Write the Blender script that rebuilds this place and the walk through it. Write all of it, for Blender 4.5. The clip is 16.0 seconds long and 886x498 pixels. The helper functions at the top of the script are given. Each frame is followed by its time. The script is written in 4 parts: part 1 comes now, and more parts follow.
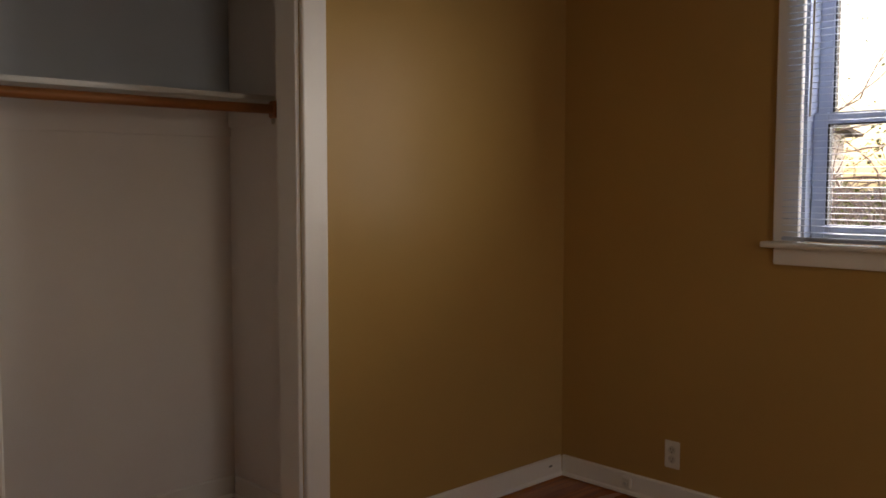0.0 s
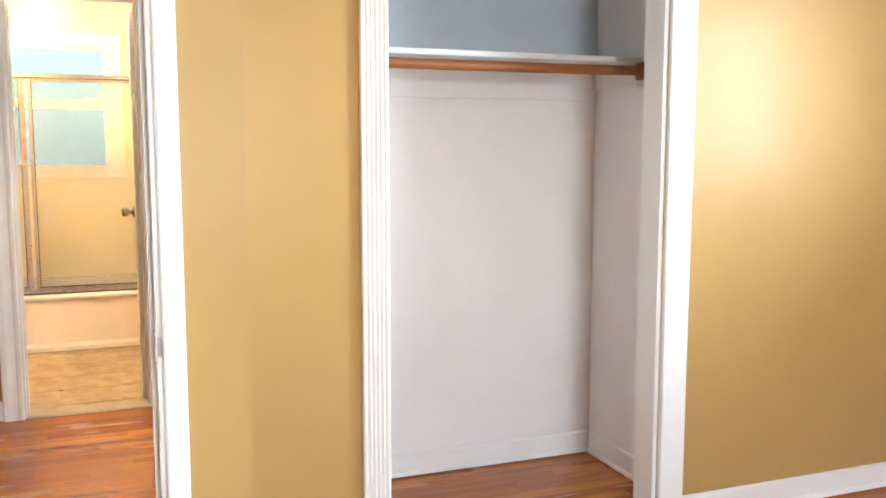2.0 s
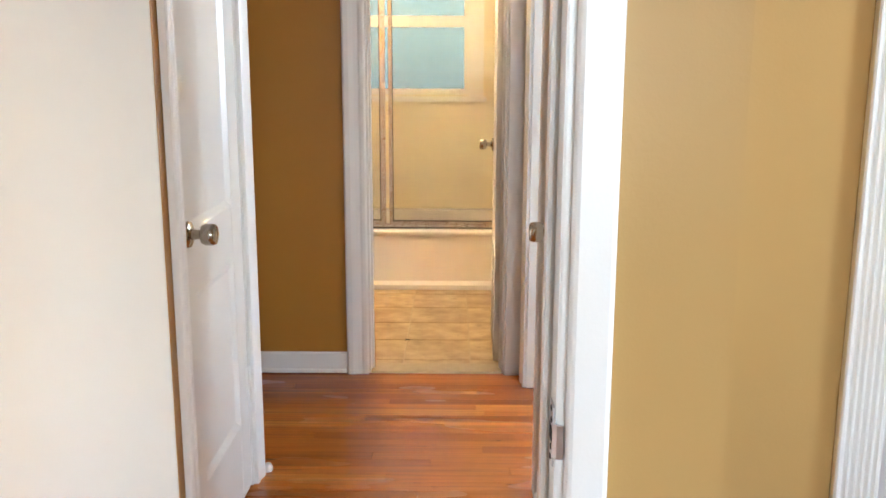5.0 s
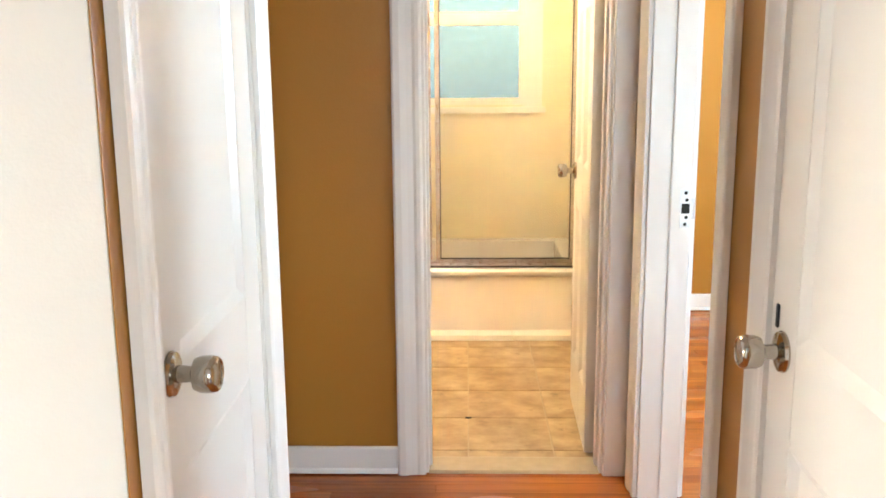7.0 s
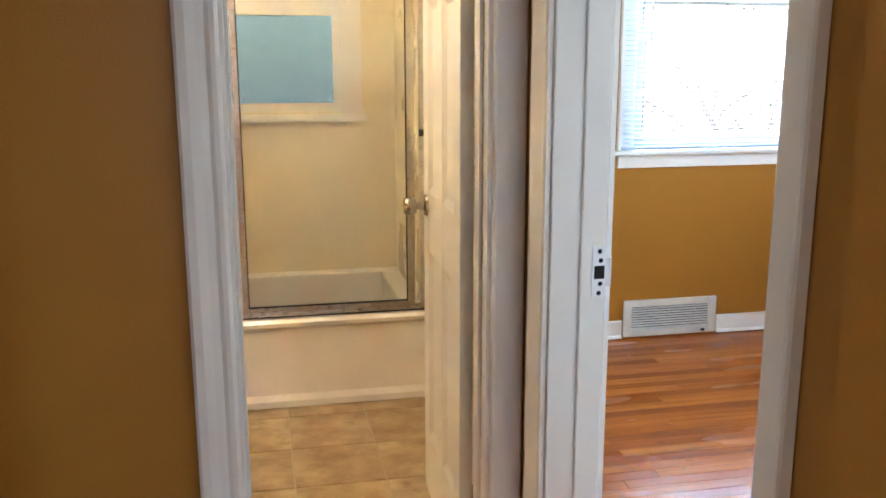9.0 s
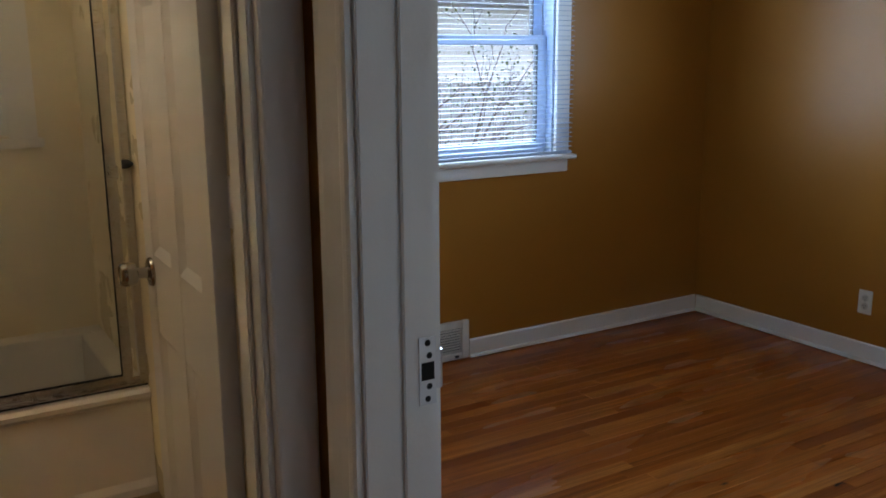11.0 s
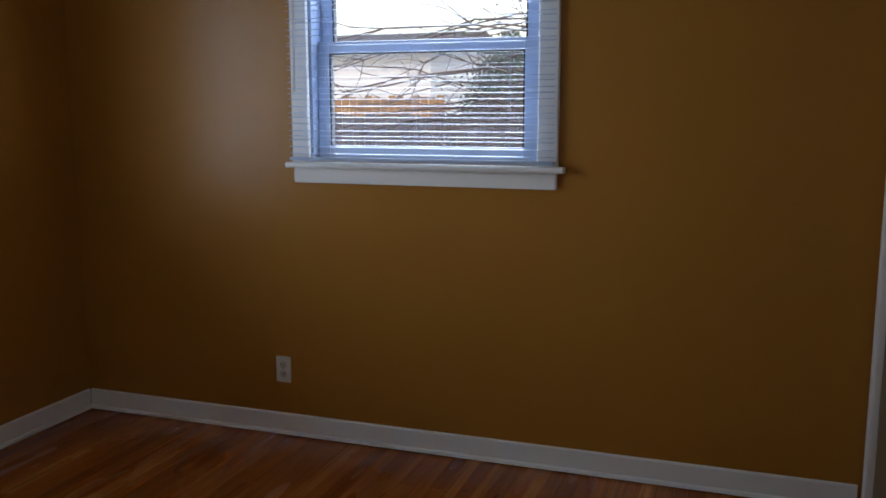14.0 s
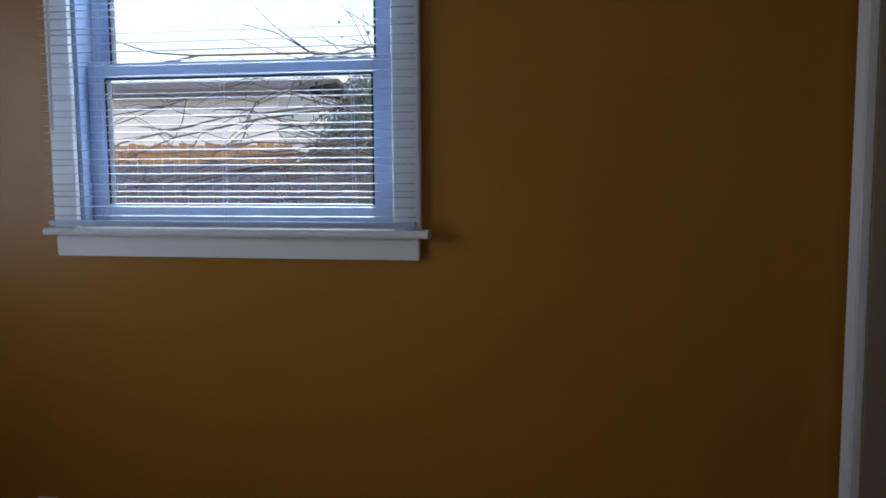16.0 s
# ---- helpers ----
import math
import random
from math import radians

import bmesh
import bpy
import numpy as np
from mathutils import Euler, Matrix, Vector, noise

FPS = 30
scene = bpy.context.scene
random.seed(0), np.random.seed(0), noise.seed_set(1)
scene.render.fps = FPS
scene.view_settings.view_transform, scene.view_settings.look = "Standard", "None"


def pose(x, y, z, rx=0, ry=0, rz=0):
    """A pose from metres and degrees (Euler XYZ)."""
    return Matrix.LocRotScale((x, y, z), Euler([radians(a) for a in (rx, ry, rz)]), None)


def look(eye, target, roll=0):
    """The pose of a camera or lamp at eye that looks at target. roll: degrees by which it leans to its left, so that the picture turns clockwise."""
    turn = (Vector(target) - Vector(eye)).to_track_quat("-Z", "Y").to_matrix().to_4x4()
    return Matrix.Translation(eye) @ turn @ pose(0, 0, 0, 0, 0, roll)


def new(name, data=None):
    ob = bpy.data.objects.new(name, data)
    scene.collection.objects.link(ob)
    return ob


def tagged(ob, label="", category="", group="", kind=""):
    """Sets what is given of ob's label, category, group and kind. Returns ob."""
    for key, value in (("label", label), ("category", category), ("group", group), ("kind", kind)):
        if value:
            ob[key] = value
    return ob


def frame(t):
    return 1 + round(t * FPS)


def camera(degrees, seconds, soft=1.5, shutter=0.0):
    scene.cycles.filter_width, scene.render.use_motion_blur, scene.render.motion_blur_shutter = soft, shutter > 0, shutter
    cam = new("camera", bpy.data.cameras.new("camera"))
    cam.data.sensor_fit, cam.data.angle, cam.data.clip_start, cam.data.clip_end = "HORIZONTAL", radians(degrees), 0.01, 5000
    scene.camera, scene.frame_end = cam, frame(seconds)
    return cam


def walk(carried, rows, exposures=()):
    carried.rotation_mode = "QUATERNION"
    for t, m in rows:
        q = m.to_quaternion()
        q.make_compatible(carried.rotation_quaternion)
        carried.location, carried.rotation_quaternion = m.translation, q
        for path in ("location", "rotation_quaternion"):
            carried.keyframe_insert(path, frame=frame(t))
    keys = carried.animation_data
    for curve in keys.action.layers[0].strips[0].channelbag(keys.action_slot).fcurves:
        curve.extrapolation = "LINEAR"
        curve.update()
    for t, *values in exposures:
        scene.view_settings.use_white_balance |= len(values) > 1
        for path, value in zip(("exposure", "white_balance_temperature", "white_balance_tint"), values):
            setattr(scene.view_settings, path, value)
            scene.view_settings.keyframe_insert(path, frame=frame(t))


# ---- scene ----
cam = camera(52.80, 16.0, soft=1.7)
PATH = [
    (0, pose(0.000, 0.000, 1.323, 85.88, -0.05, -43.61)),
    (0.5, pose(-0.023, -0.001, 1.327, 85.80, -0.09, -38.29)),
    (1, pose(0.018, -0.043, 1.323, 85.49, -0.17, -30.82)),
    (1.5, pose(-0.014, -0.004, 1.316, 84.69, -0.16, -25.64)),
    (2, pose(-0.033, -0.010, 1.327, 83.41, -0.03, -21.03)),
    (2.5, pose(-0.028, 0.017, 1.307, 82.73, -0.06, -17.16)),
    (3, pose(-0.021, 0.116, 1.303, 81.69, -0.08, -13.52)),
    (3.5, pose(-0.025, 0.313, 1.301, 80.75, -0.11, -8.90)),
    (4, pose(-0.026, 0.455, 1.307, 79.90, 0.06, -4.83)),
    (4.5, pose(-0.037, 0.686, 1.316, 79.05, -0.27, -2.32)),
    (5, pose(-0.050, 0.918, 1.322, 78.54, -0.13, 0.68)),
    (5.2, pose(-0.075, 1.015, 1.317, 78.54, -0.05, 1.21)),
    (7.3, pose(-0.306, 1.976, 1.353, 78.70, 0.52, 1.49)),
    (7.5, pose(-0.323, 2.060, 1.359, 78.70, 0.62, 1.04)),
    (8, pose(-0.328, 2.315, 1.350, 78.44, 0.52, -2.74)),
    (8.2, pose(-0.322, 2.414, 1.360, 78.22, 0.31, -4.12)),
    (10.3, pose(-0.402, 3.063, 1.423, 77.79, 0.42, -25.38)),
    (10.5, pose(-0.371, 3.138, 1.432, 77.69, 0.34, -26.86)),
    (11, pose(-0.312, 3.321, 1.424, 77.85, 0.36, -31.49)),
    (11.5, pose(-0.272, 3.493, 1.432, 77.96, 0.28, -38.68)),
    (12, pose(-0.266, 3.570, 1.476, 77.72, 0.22, -46.92)),
    (12.5, pose(-0.202, 3.679, 1.465, 78.05, 0.39, -54.64)),
    (13, pose(-0.092, 3.809, 1.460, 79.01, 0.53, -61.36)),
    (13.5, pose(0.052, 3.841, 1.451, 79.32, 0.49, -65.44)),
    (14, pose(0.227, 3.854, 1.403, 80.84, 0.11, -70.48)),
    (14.5, pose(0.418, 3.931, 1.376, 81.87, 0.11, -76.12)),
    (15, pose(0.625, 4.008, 1.388, 82.48, -0.17, -79.64)),
    (15.5, pose(0.860, 3.999, 1.366, 83.39, 0.26, -79.79)),
    (16, pose(1.095, 4.065, 1.386, 83.82, 0.42, -79.77)),
]
EXPOSURES = [
    (0.0, 1.9, 11000, 26), (0.5, 2.45, 11000, 26), (1.0, 4.2, 8900, 20), (1.5, 4.9, 7300, 16), (2.0, 4.95, 7200, 14), (2.5, 4.85, 6900, 13), (3.5, 4.6, 6800, 12), (5.0, 4.55, 6700, 12),
    (7.5, 5.0, 6700, 9), (8.2, 4.95, 6500, 9), (10.2, 2.2, 6200, 10), (10.5, 2.1, 6200, 10), (11.5, 1.6, 6500, 13), (12.5, 1.45, 6700, 15), (14.0, 1.35, 6900, 18), (14.5, 1.2, 6700, 18), (16.0, 1.1, 6500, 18),
]
walk(cam, PATH, EXPOSURES)

# ---- light ----
world = bpy.data.worlds.new("overcast_sky")
scene.world = world
world.use_nodes = True
wn = world.node_tree
sky = wn.nodes.new("ShaderNodeTexSky")
sky.sky_type = "NISHITA"
sky.sun_disc = False
sky.sun_elevation = radians(38)
sky.sun_rotation = radians(245)
sky.dust_density = 1.5
sky.air_density = 1.2
wn.links.new(sky.outputs[0], wn.nodes["Background"].inputs[0])
wn.nodes["Background"].inputs[1].default_value = 0.115

sun = new("sun", bpy.data.lights.new("sun", "SUN"))
sun.data.energy = 0.6
sun.data.angle = radians(12)
sun.data.color = (1, 0.95, 0.88)
sun.matrix_world = look((0, 0, 10), (1.5, 0.7, 8.7))


def window_light(name, watts, x, y, z, yaw, w, h):
    """Stands in a window's opening for the daylight that comes through it."""
    ob = new(name, bpy.data.lights.new(name, "AREA"))
    ob.data.shape, ob.data.size, ob.data.size_y = "RECTANGLE", w, h
    ob.data.energy, ob.data.color = watts, (0.62, 0.81, 1.0)
    ob.matrix_world = pose(x, y, z, 90, 0, yaw)
    return ob


window_light("daylight_bedroom_one", 8.0, 3.295, 0.946, 1.61, 90, 0.92, 0.90)
window_light("daylight_bedroom_one_south", 3.5, 0.8, -2.23, 1.5, 0, 0.92, 1.12)
window_light("daylight_bedroom_two_east", 10.5, 3.612, 5.10, 1.64, 90, 0.88, 0.85)
window_light("daylight_bedroom_two_north", 15.5, 1.93, 6.902, 1.53, 180, 0.93, 1.06)
window_light("daylight_living_room", 9.5, -5.56, 0.8, 1.35, -90, 2.7, 1.4)

bulb = new("bathroom_bulb", bpy.data.lights.new("bathroom_bulb", "POINT"))
bulb.data.energy = 1.8
bulb.data.color = (1, 0.84, 0.60)
bulb.data.shadow_soft_size = 0.05
bulb.location = (-0.5, 5.5, 2.26)


# ---- materials ----
def nodes_of(m):
    m.use_nodes = True
    return m.node_tree, m.node_tree.nodes["Principled BSDF"]


def mixc(nt, a, b, fac):
    n = nt.nodes.new("ShaderNodeMix")
    n.data_type = "RGBA"
    for slot, v in ((6, a), (7, b)):
        if hasattr(v, "links"):
            nt.links.new(v, n.inputs[slot])
        else:
            n.inputs[slot].default_value = (*v, 1)
    nt.links.new(fac, n.inputs[0])
    return n.outputs[2]


def coords(nt, scale=(1, 1, 1), shift=None, kind="Object"):
    tc = nt.nodes.new("ShaderNodeTexCoord")
    mp = nt.nodes.new("ShaderNodeMapping")
    mp.inputs["Scale"].default_value = scale
    nt.links.new(tc.outputs[kind], mp.inputs[0])
    if shift is not None:
        nt.links.new(shift, mp.inputs["Location"])
    return mp.outputs[0]


def tex(nt, vec, scale, detail=4.0, rough=0.5, lo=0.3, hi=0.7):
    n = nt.nodes.new("ShaderNodeTexNoise")
    n.inputs["Scale"].default_value = scale
    n.inputs["Detail"].default_value = detail
    n.inputs["Roughness"].default_value = rough
    nt.links.new(vec, n.inputs["Vector"])
    r = nt.nodes.new("ShaderNodeMapRange")
    r.inputs[1].default_value, r.inputs[2].default_value = lo, hi
    nt.links.new(n.outputs[0], r.inputs[0])
    return r.outputs[0]


def bump(nt, bsdf, height, strength, dist):
    b = nt.nodes.new("ShaderNodeBump")
    b.inputs["Strength"].default_value = strength
    b.inputs["Distance"].default_value = dist
    nt.links.new(height, b.inputs["Height"])
    nt.links.new(b.outputs[0], bsdf.inputs["Normal"])


def paint(name, col, rough=0.4, vary=0.03, relief=0.25, spec=0.5, dirt=0.0):
    """Rolled or brushed paint: faint clouding, orange-peel relief, gloss that wanders a little."""
    m = bpy.data.materials.new(name)
    nt, b = nodes_of(m)
    v = coords(nt)
    cloud = tex(nt, v, 1.7, 5, 0.6)
    c = mixc(nt, [x * (1 - vary) for x in col], [min(1, x * (1 + vary)) for x in col], cloud)
    if dirt:
        spots = tex(nt, v, 9, 6, 0.7, 0.66, 0.8)
        c = mixc(nt, c, [x * (1 - dirt) for x in col], spots)
    nt.links.new(c, b.inputs["Base Color"])
    r = nt.nodes.new("ShaderNodeMapRange")
    r.inputs[3].default_value, r.inputs[4].default_value = rough - 0.02, rough + 0.03
    nt.links.new(tex(nt, v, 4, 3), r.inputs[0])
    nt.links.new(r.outputs[0], b.inputs["Roughness"])
    b.inputs["Specular IOR Level"].default_value = spec
    bump(nt, b, tex(nt, v, 160, 3, 0.6, 0.2, 0.8), relief, 0.0012)
    return m


def plain(name, col, rough=0.5, metal=0.0):
    m = bpy.data.materials.new(name)
    nt, b = nodes_of(m)
    v = coords(nt)
    nt.links.new(mixc(nt, [x * 0.88 for x in col], col, tex(nt, v, 30, 4)), b.inputs["Base Color"])
    b.inputs["Roughness"].default_value = rough
    b.inputs["Metallic"].default_value = metal
    return m


def brushed(name, col, rough):
    m = bpy.data.materials.new(name)
    nt, b = nodes_of(m)
    b.inputs["Base Color"].default_value = (*col, 1)
    b.inputs["Metallic"].default_value = 1
    r = nt.nodes.new("ShaderNodeMapRange")
    r.inputs[3].default_value, r.inputs[4].default_value = rough - 0.06, rough + 0.1
    nt.links.new(tex(nt, coords(nt, (1, 1, 30)), 40, 3), r.inputs[0])
    nt.links.new(r.outputs[0], b.inputs["Roughness"])
    return m


def piece_random(nt):
    """One random number a piece: its object's own, plus its island's where pieces are joined."""
    oi, geo, add = nt.nodes.new("ShaderNodeObjectInfo"), nt.nodes.new("ShaderNodeNewGeometry"), nt.nodes.new("ShaderNodeMath")
    nt.links.new(oi.outputs["Random"], add.inputs[0])
    nt.links.new(geo.outputs["Random Per Island"], add.inputs[1])
    fr = nt.nodes.new("ShaderNodeMath")
    fr.operation = "FRACT"
    nt.links.new(add.outputs[0], fr.inputs[0])
    return fr.outputs[0]


def oak(name):
    """Oiled oak strip: colour differs board by board, long grain, dark streaks and small knots, satin varnish."""
    m = bpy.data.materials.new(name)
    nt, b = nodes_of(m)
    rnd = piece_random(nt)
    big = nt.nodes.new("ShaderNodeMath")
    big.operation = "MULTIPLY"
    big.inputs[1].default_value = 37.0
    nt.links.new(rnd, big.inputs[0])
    ramp = nt.nodes.new("ShaderNodeValToRGB")
    ramp.color_ramp.elements[0].color = (0.30, 0.072, 0.011, 1)
    ramp.color_ramp.elements[1].color = (0.72, 0.268, 0.054, 1)
    e = ramp.color_ramp.elements.new(0.25)
    e.color = (0.48, 0.134, 0.021, 1)
    e = ramp.color_ramp.elements.new(0.75)
    e.color = (0.60, 0.184, 0.030, 1)
    nt.links.new(rnd, ramp.inputs[0])
    grain = tex(nt, coords(nt, (0.45, 19, 1), big.outputs[0]), 5, 7, 0.62, 0.3, 0.72)
    low = nt.nodes.new("ShaderNodeMath")
    low.operation = "MULTIPLY"
    low.inputs[1].default_value = 0.68
    nt.links.new(grain, low.inputs[0])
    c = mixc(nt, ramp.outputs[0], (0.22, 0.06, 0.012), low.outputs[0])
    streak = tex(nt, coords(nt, (0.3, 15, 1), big.outputs[0]), 2.6, 4, 0.65, 0.50, 0.82)
    c = mixc(nt, c, (0.12, 0.03, 0.006), streak)
    knot = tex(nt, coords(nt, (1.0, 3.2, 1), big.outputs[0]), 8, 3, 0.6, 0.68, 0.78)
    c = mixc(nt, c, (0.07, 0.018, 0.005), knot)
    nt.links.new(c, b.inputs["Base Color"])
    r = nt.nodes.new("ShaderNodeMapRange")
    r.inputs[3].default_value, r.inputs[4].default_value = 0.20, 0.30
    nt.links.new(tex(nt, coords(nt, (0.6, 3, 1)), 2, 2), r.inputs[0])
    nt.links.new(r.outputs[0], b.inputs["Roughness"])
    b.inputs["Specular IOR Level"].default_value = 0.38
    bump(nt, b, grain, 0.12, 0.002)
    return m


def vinyl(name):
    m = bpy.data.materials.new(name)
    nt, b = nodes_of(m)
    rnd = piece_random(nt)
    big = nt.nodes.new("ShaderNodeMath")
    big.operation = "MULTIPLY"
    big.inputs[1].default_value = 23.0
    nt.links.new(rnd, big.inputs[0])
    v = coords(nt, (1, 1.25, 1), big.outputs[0])
    c = mixc(nt, (0.25, 0.155, 0.075), (0.47, 0.34, 0.19), tex(nt, v, 7, 6, 0.6, 0.32, 0.68))
    c = mixc(nt, c, (0.17, 0.105, 0.055), tex(nt, v, 15, 5, 0.65, 0.58, 0.78))
    nt.links.new(c, b.inputs["Base Color"])
    b.inputs["Roughness"].default_value = 0.42
    bump(nt, b, tex(nt, v, 40, 4), 0.15, 0.002)
    return m


def clear_glass(name, rough=0.0, tint=(1, 1, 1), relief=0.0, scale=60.0, haze=0.0, depth=0.004):
    """A thin pane: straight through, with a reflection that grows at grazing angles; textured panes scatter what passes."""
    m = bpy.data.materials.new(name)
    m.use_nodes = True
    nt = m.node_tree
    nt.nodes.remove(nt.nodes["Principled BSDF"])
    out = nt.nodes["Material Output"]
    gl = nt.nodes.new("ShaderNodeBsdfGlossy")
    gl.inputs["Roughness"].default_value = 0.03 + rough * 0.5
    if rough:
        tr = nt.nodes.new("ShaderNodeBsdfRefraction")
        tr.inputs["Roughness"].default_value = rough
        tr.inputs["IOR"].default_value = 1.12
    else:
        tr = nt.nodes.new("ShaderNodeBsdfTransparent")
    tr.inputs["Color"].default_value = (*tint, 1)
    through_part = tr.outputs[0]
    if haze:
        dif = nt.nodes.new("ShaderNodeBsdfTranslucent")
        dif.inputs["Color"].default_value = (*tint, 1)
        hz = nt.nodes.new("ShaderNodeMixShader")
        hz.inputs[0].default_value = haze
        nt.links.new(tr.outputs[0], hz.inputs[1])
        nt.links.new(dif.outputs[0], hz.inputs[2])
        through_part = hz.outputs[0]
    if relief:
        bp = nt.nodes.new("ShaderNodeBump")
        bp.inputs["Strength"].default_value = relief
        bp.inputs["Distance"].default_value = depth
        nt.links.new(tex(nt, coords(nt), scale, 3, 0.5), bp.inputs["Height"])
        nt.links.new(bp.outputs[0], gl.inputs["Normal"])
        nt.links.new(bp.outputs[0], tr.inputs["Normal"])
    fr = nt.nodes.new("ShaderNodeFresnel")
    fr.inputs["IOR"].default_value = 1.45
    mx = nt.nodes.new("ShaderNodeMixShader")
    nt.links.new(fr.outputs[0], mx.inputs[0])
    nt.links.new(through_part, mx.inputs[1])
    nt.links.new(gl.outputs[0], mx.inputs[2])
    nt.links.new(mx.outputs[0], out.inputs[0])
    return m


OCHRE = paint("ochre_satin_wall_paint", (0.42, 0.19, 0.032), 0.36, 0.03, 0.30, 0.4)
TAN = paint("khaki_tan_satin_wall_paint", (0.46, 0.282, 0.108), 0.33, 0.04, 0.14, 0.12)
BRONZE = paint("golden_brown_satin_wall_paint", (0.385, 0.168, 0.027), 0.30, 0.04, 0.14, 0.20)
CREAM = paint("cream_gloss_wall_panel", (0.80, 0.71, 0.50), 0.28, 0.03, 0.10)
CHALK = paint("white_wall_paint", (0.63, 0.635, 0.615), 0.5, 0.03, 0.25)
CLOSET = paint("off_white_closet_paint", (0.80, 0.765, 0.745), 0.5, 0.04, 0.25)
# White closet jambs whose shade is put into a dull beige colour.
JAMBSHADE = paint("white_closet_jamb_toned_for_shade", (0.33, 0.26, 0.17), 0.5, 0.05, 0.2)
BLUEGREY = paint("pale_blue_grey_closet_top", (0.50, 0.56, 0.62), 0.5, 0.05, 0.25)
TRIM = paint("white_gloss_trim_paint", (0.80, 0.785, 0.755), 0.33, 0.015, 0.10)
DOORWHITE = paint("white_gloss_door_paint", (0.71, 0.69, 0.655), 0.30, 0.015, 0.14)
CEIL = paint("flat_white_ceiling_paint", (0.78, 0.77, 0.74), 0.8, 0.03, 0.3)
# White vinyl frames, with the blue cast of the daylight put into the colour.
BLUEDVINYL = paint("white_vinyl_frame_daylight_blue", (0.46, 0.56, 0.74), 0.35, 0.02, 0.03)
# White slats, with blue daylight and their shaded undersides put into the colour.
SLAT = paint("white_blind_slat_daylight_blue", (0.40, 0.48, 0.61), 0.35, 0.02, 0.02)
ENAMEL = paint("white_bathtub_enamel", (0.80, 0.77, 0.74), 0.14, 0.02, 0.03)
OAK = oak("oak_strip_floor")
VINYL = vinyl("beige_stone_look_vinyl_tile")
GROUT = plain("pale_tile_joint", (0.42, 0.33, 0.22), 0.7)
SUBFLOOR = plain("dark_subfloor", (0.05, 0.025, 0.012), 0.9)
NICKEL = brushed("satin_nickel", (0.42, 0.385, 0.335), 0.12)
STEEL = brushed("galvanised_strike_steel", (0.62, 0.62, 0.63), 0.38)
ALU = brushed("aluminium_shower_frame", (0.62, 0.60, 0.57), 0.26)
BLACK = plain("black_hole", (0.008, 0.008, 0.008), 0.9)
DARKGAP = plain("dark_weather_strip", (0.015, 0.018, 0.025), 0.7)
POLE = plain("orange_brown_varnished_pole", (0.30, 0.105, 0.035), 0.35)
PLATE = plain("white_plastic_outlet", (0.78, 0.77, 0.73), 0.35)
GREYPLASTIC = plain("grey_outlet_socket", (0.60, 0.59, 0.56), 0.4)
GLASS = clear_glass("window_glass")
FROST = clear_glass("frosted_bathroom_glass", 0.08, (0.29, 0.335, 0.345), 1.0, 26, 0.2, 0.03)
SHOWERGLASS = clear_glass("lightly_hazed_shower_glass", 0.05, (0.97, 0.97, 0.94), 0.05, 60, 0.06)
LAMPGLASS = clear_glass("opal_lamp_glass", 0.3, (1, 0.95, 0.85), 0, 60, 0.7)
GROUND = plain("dry_winter_grass", (0.13, 0.115, 0.06), 0.95)
BARK = plain("grey_brown_bark", (0.17, 0.145, 0.15), 0.9)
LEAF = plain("dull_green_leaf", (0.09, 0.13, 0.055), 0.7)
NEEDLE = plain("blue_green_needles", (0.12, 0.18, 0.165), 0.8)
PALEWOOD = plain("pale_bleached_fence_wood", (0.40, 0.42, 0.44), 0.9)
OLDWOOD = plain("weathered_grey_fence_wood", (0.15, 0.165, 0.21), 0.9)
NEWWOOD = plain("orange_cedar_fence_wood", (0.36, 0.22, 0.115), 0.8)
SIDING = plain("white_house_siding", (0.72, 0.74, 0.76), 0.7)
ROOFING = plain("grey_roof_shingle", (0.13, 0.13, 0.135), 0.9)


# ---- mesh tools ----
def link(name, bm, material, parent=None, label="", smooth=False):
    if smooth:
        for f in bm.faces:
            f.smooth = True
        for ed in bm.edges:
            ed.smooth = ed.calc_face_angle(0) < 0.6
    me = bpy.data.meshes.new(name)
    bm.to_mesh(me)
    bm.free()
    me.materials.append(material)
    ob = new(name, me)
    if parent is not None:
        ob.parent = parent
    if label:
        ob["label"] = label
    return ob


def part(name, bm, material, parent, label="", smooth=False):
    return link(name, bm, material, parent, label, smooth)


def thing(name, m=None, label="", category="", group="", kind=""):
    ob = new(name)
    if m is not None:
        ob.matrix_world = m
    return tagged(ob, label, category, group, kind)


def add_box(bm, x0, x1, y0, y1, z0, z1, bevel=0.0):
    vs = [bm.verts.new(p) for p in ((x0, y0, z0), (x1, y0, z0), (x1, y1, z0), (x0, y1, z0), (x0, y0, z1), (x1, y0, z1), (x1, y1, z1), (x0, y1, z1))]
    fs = [bm.faces.new([vs[i] for i in f]) for f in ((3, 2, 1, 0), (4, 5, 6, 7), (0, 1, 5, 4), (1, 2, 6, 5), (2, 3, 7, 6), (3, 0, 4, 7))]
    if bevel:
        es = {e for f in fs for e in f.edges}
        bmesh.ops.bevel(bm, geom=list(es), offset=bevel, segments=2, affect="EDGES", clamp_overlap=True)
    return bm


def boxm(x0, x1, y0, y1, z0, z1, bevel=0.0):
    return add_box(bmesh.new(), x0, x1, y0, y1, z0, z1, bevel)


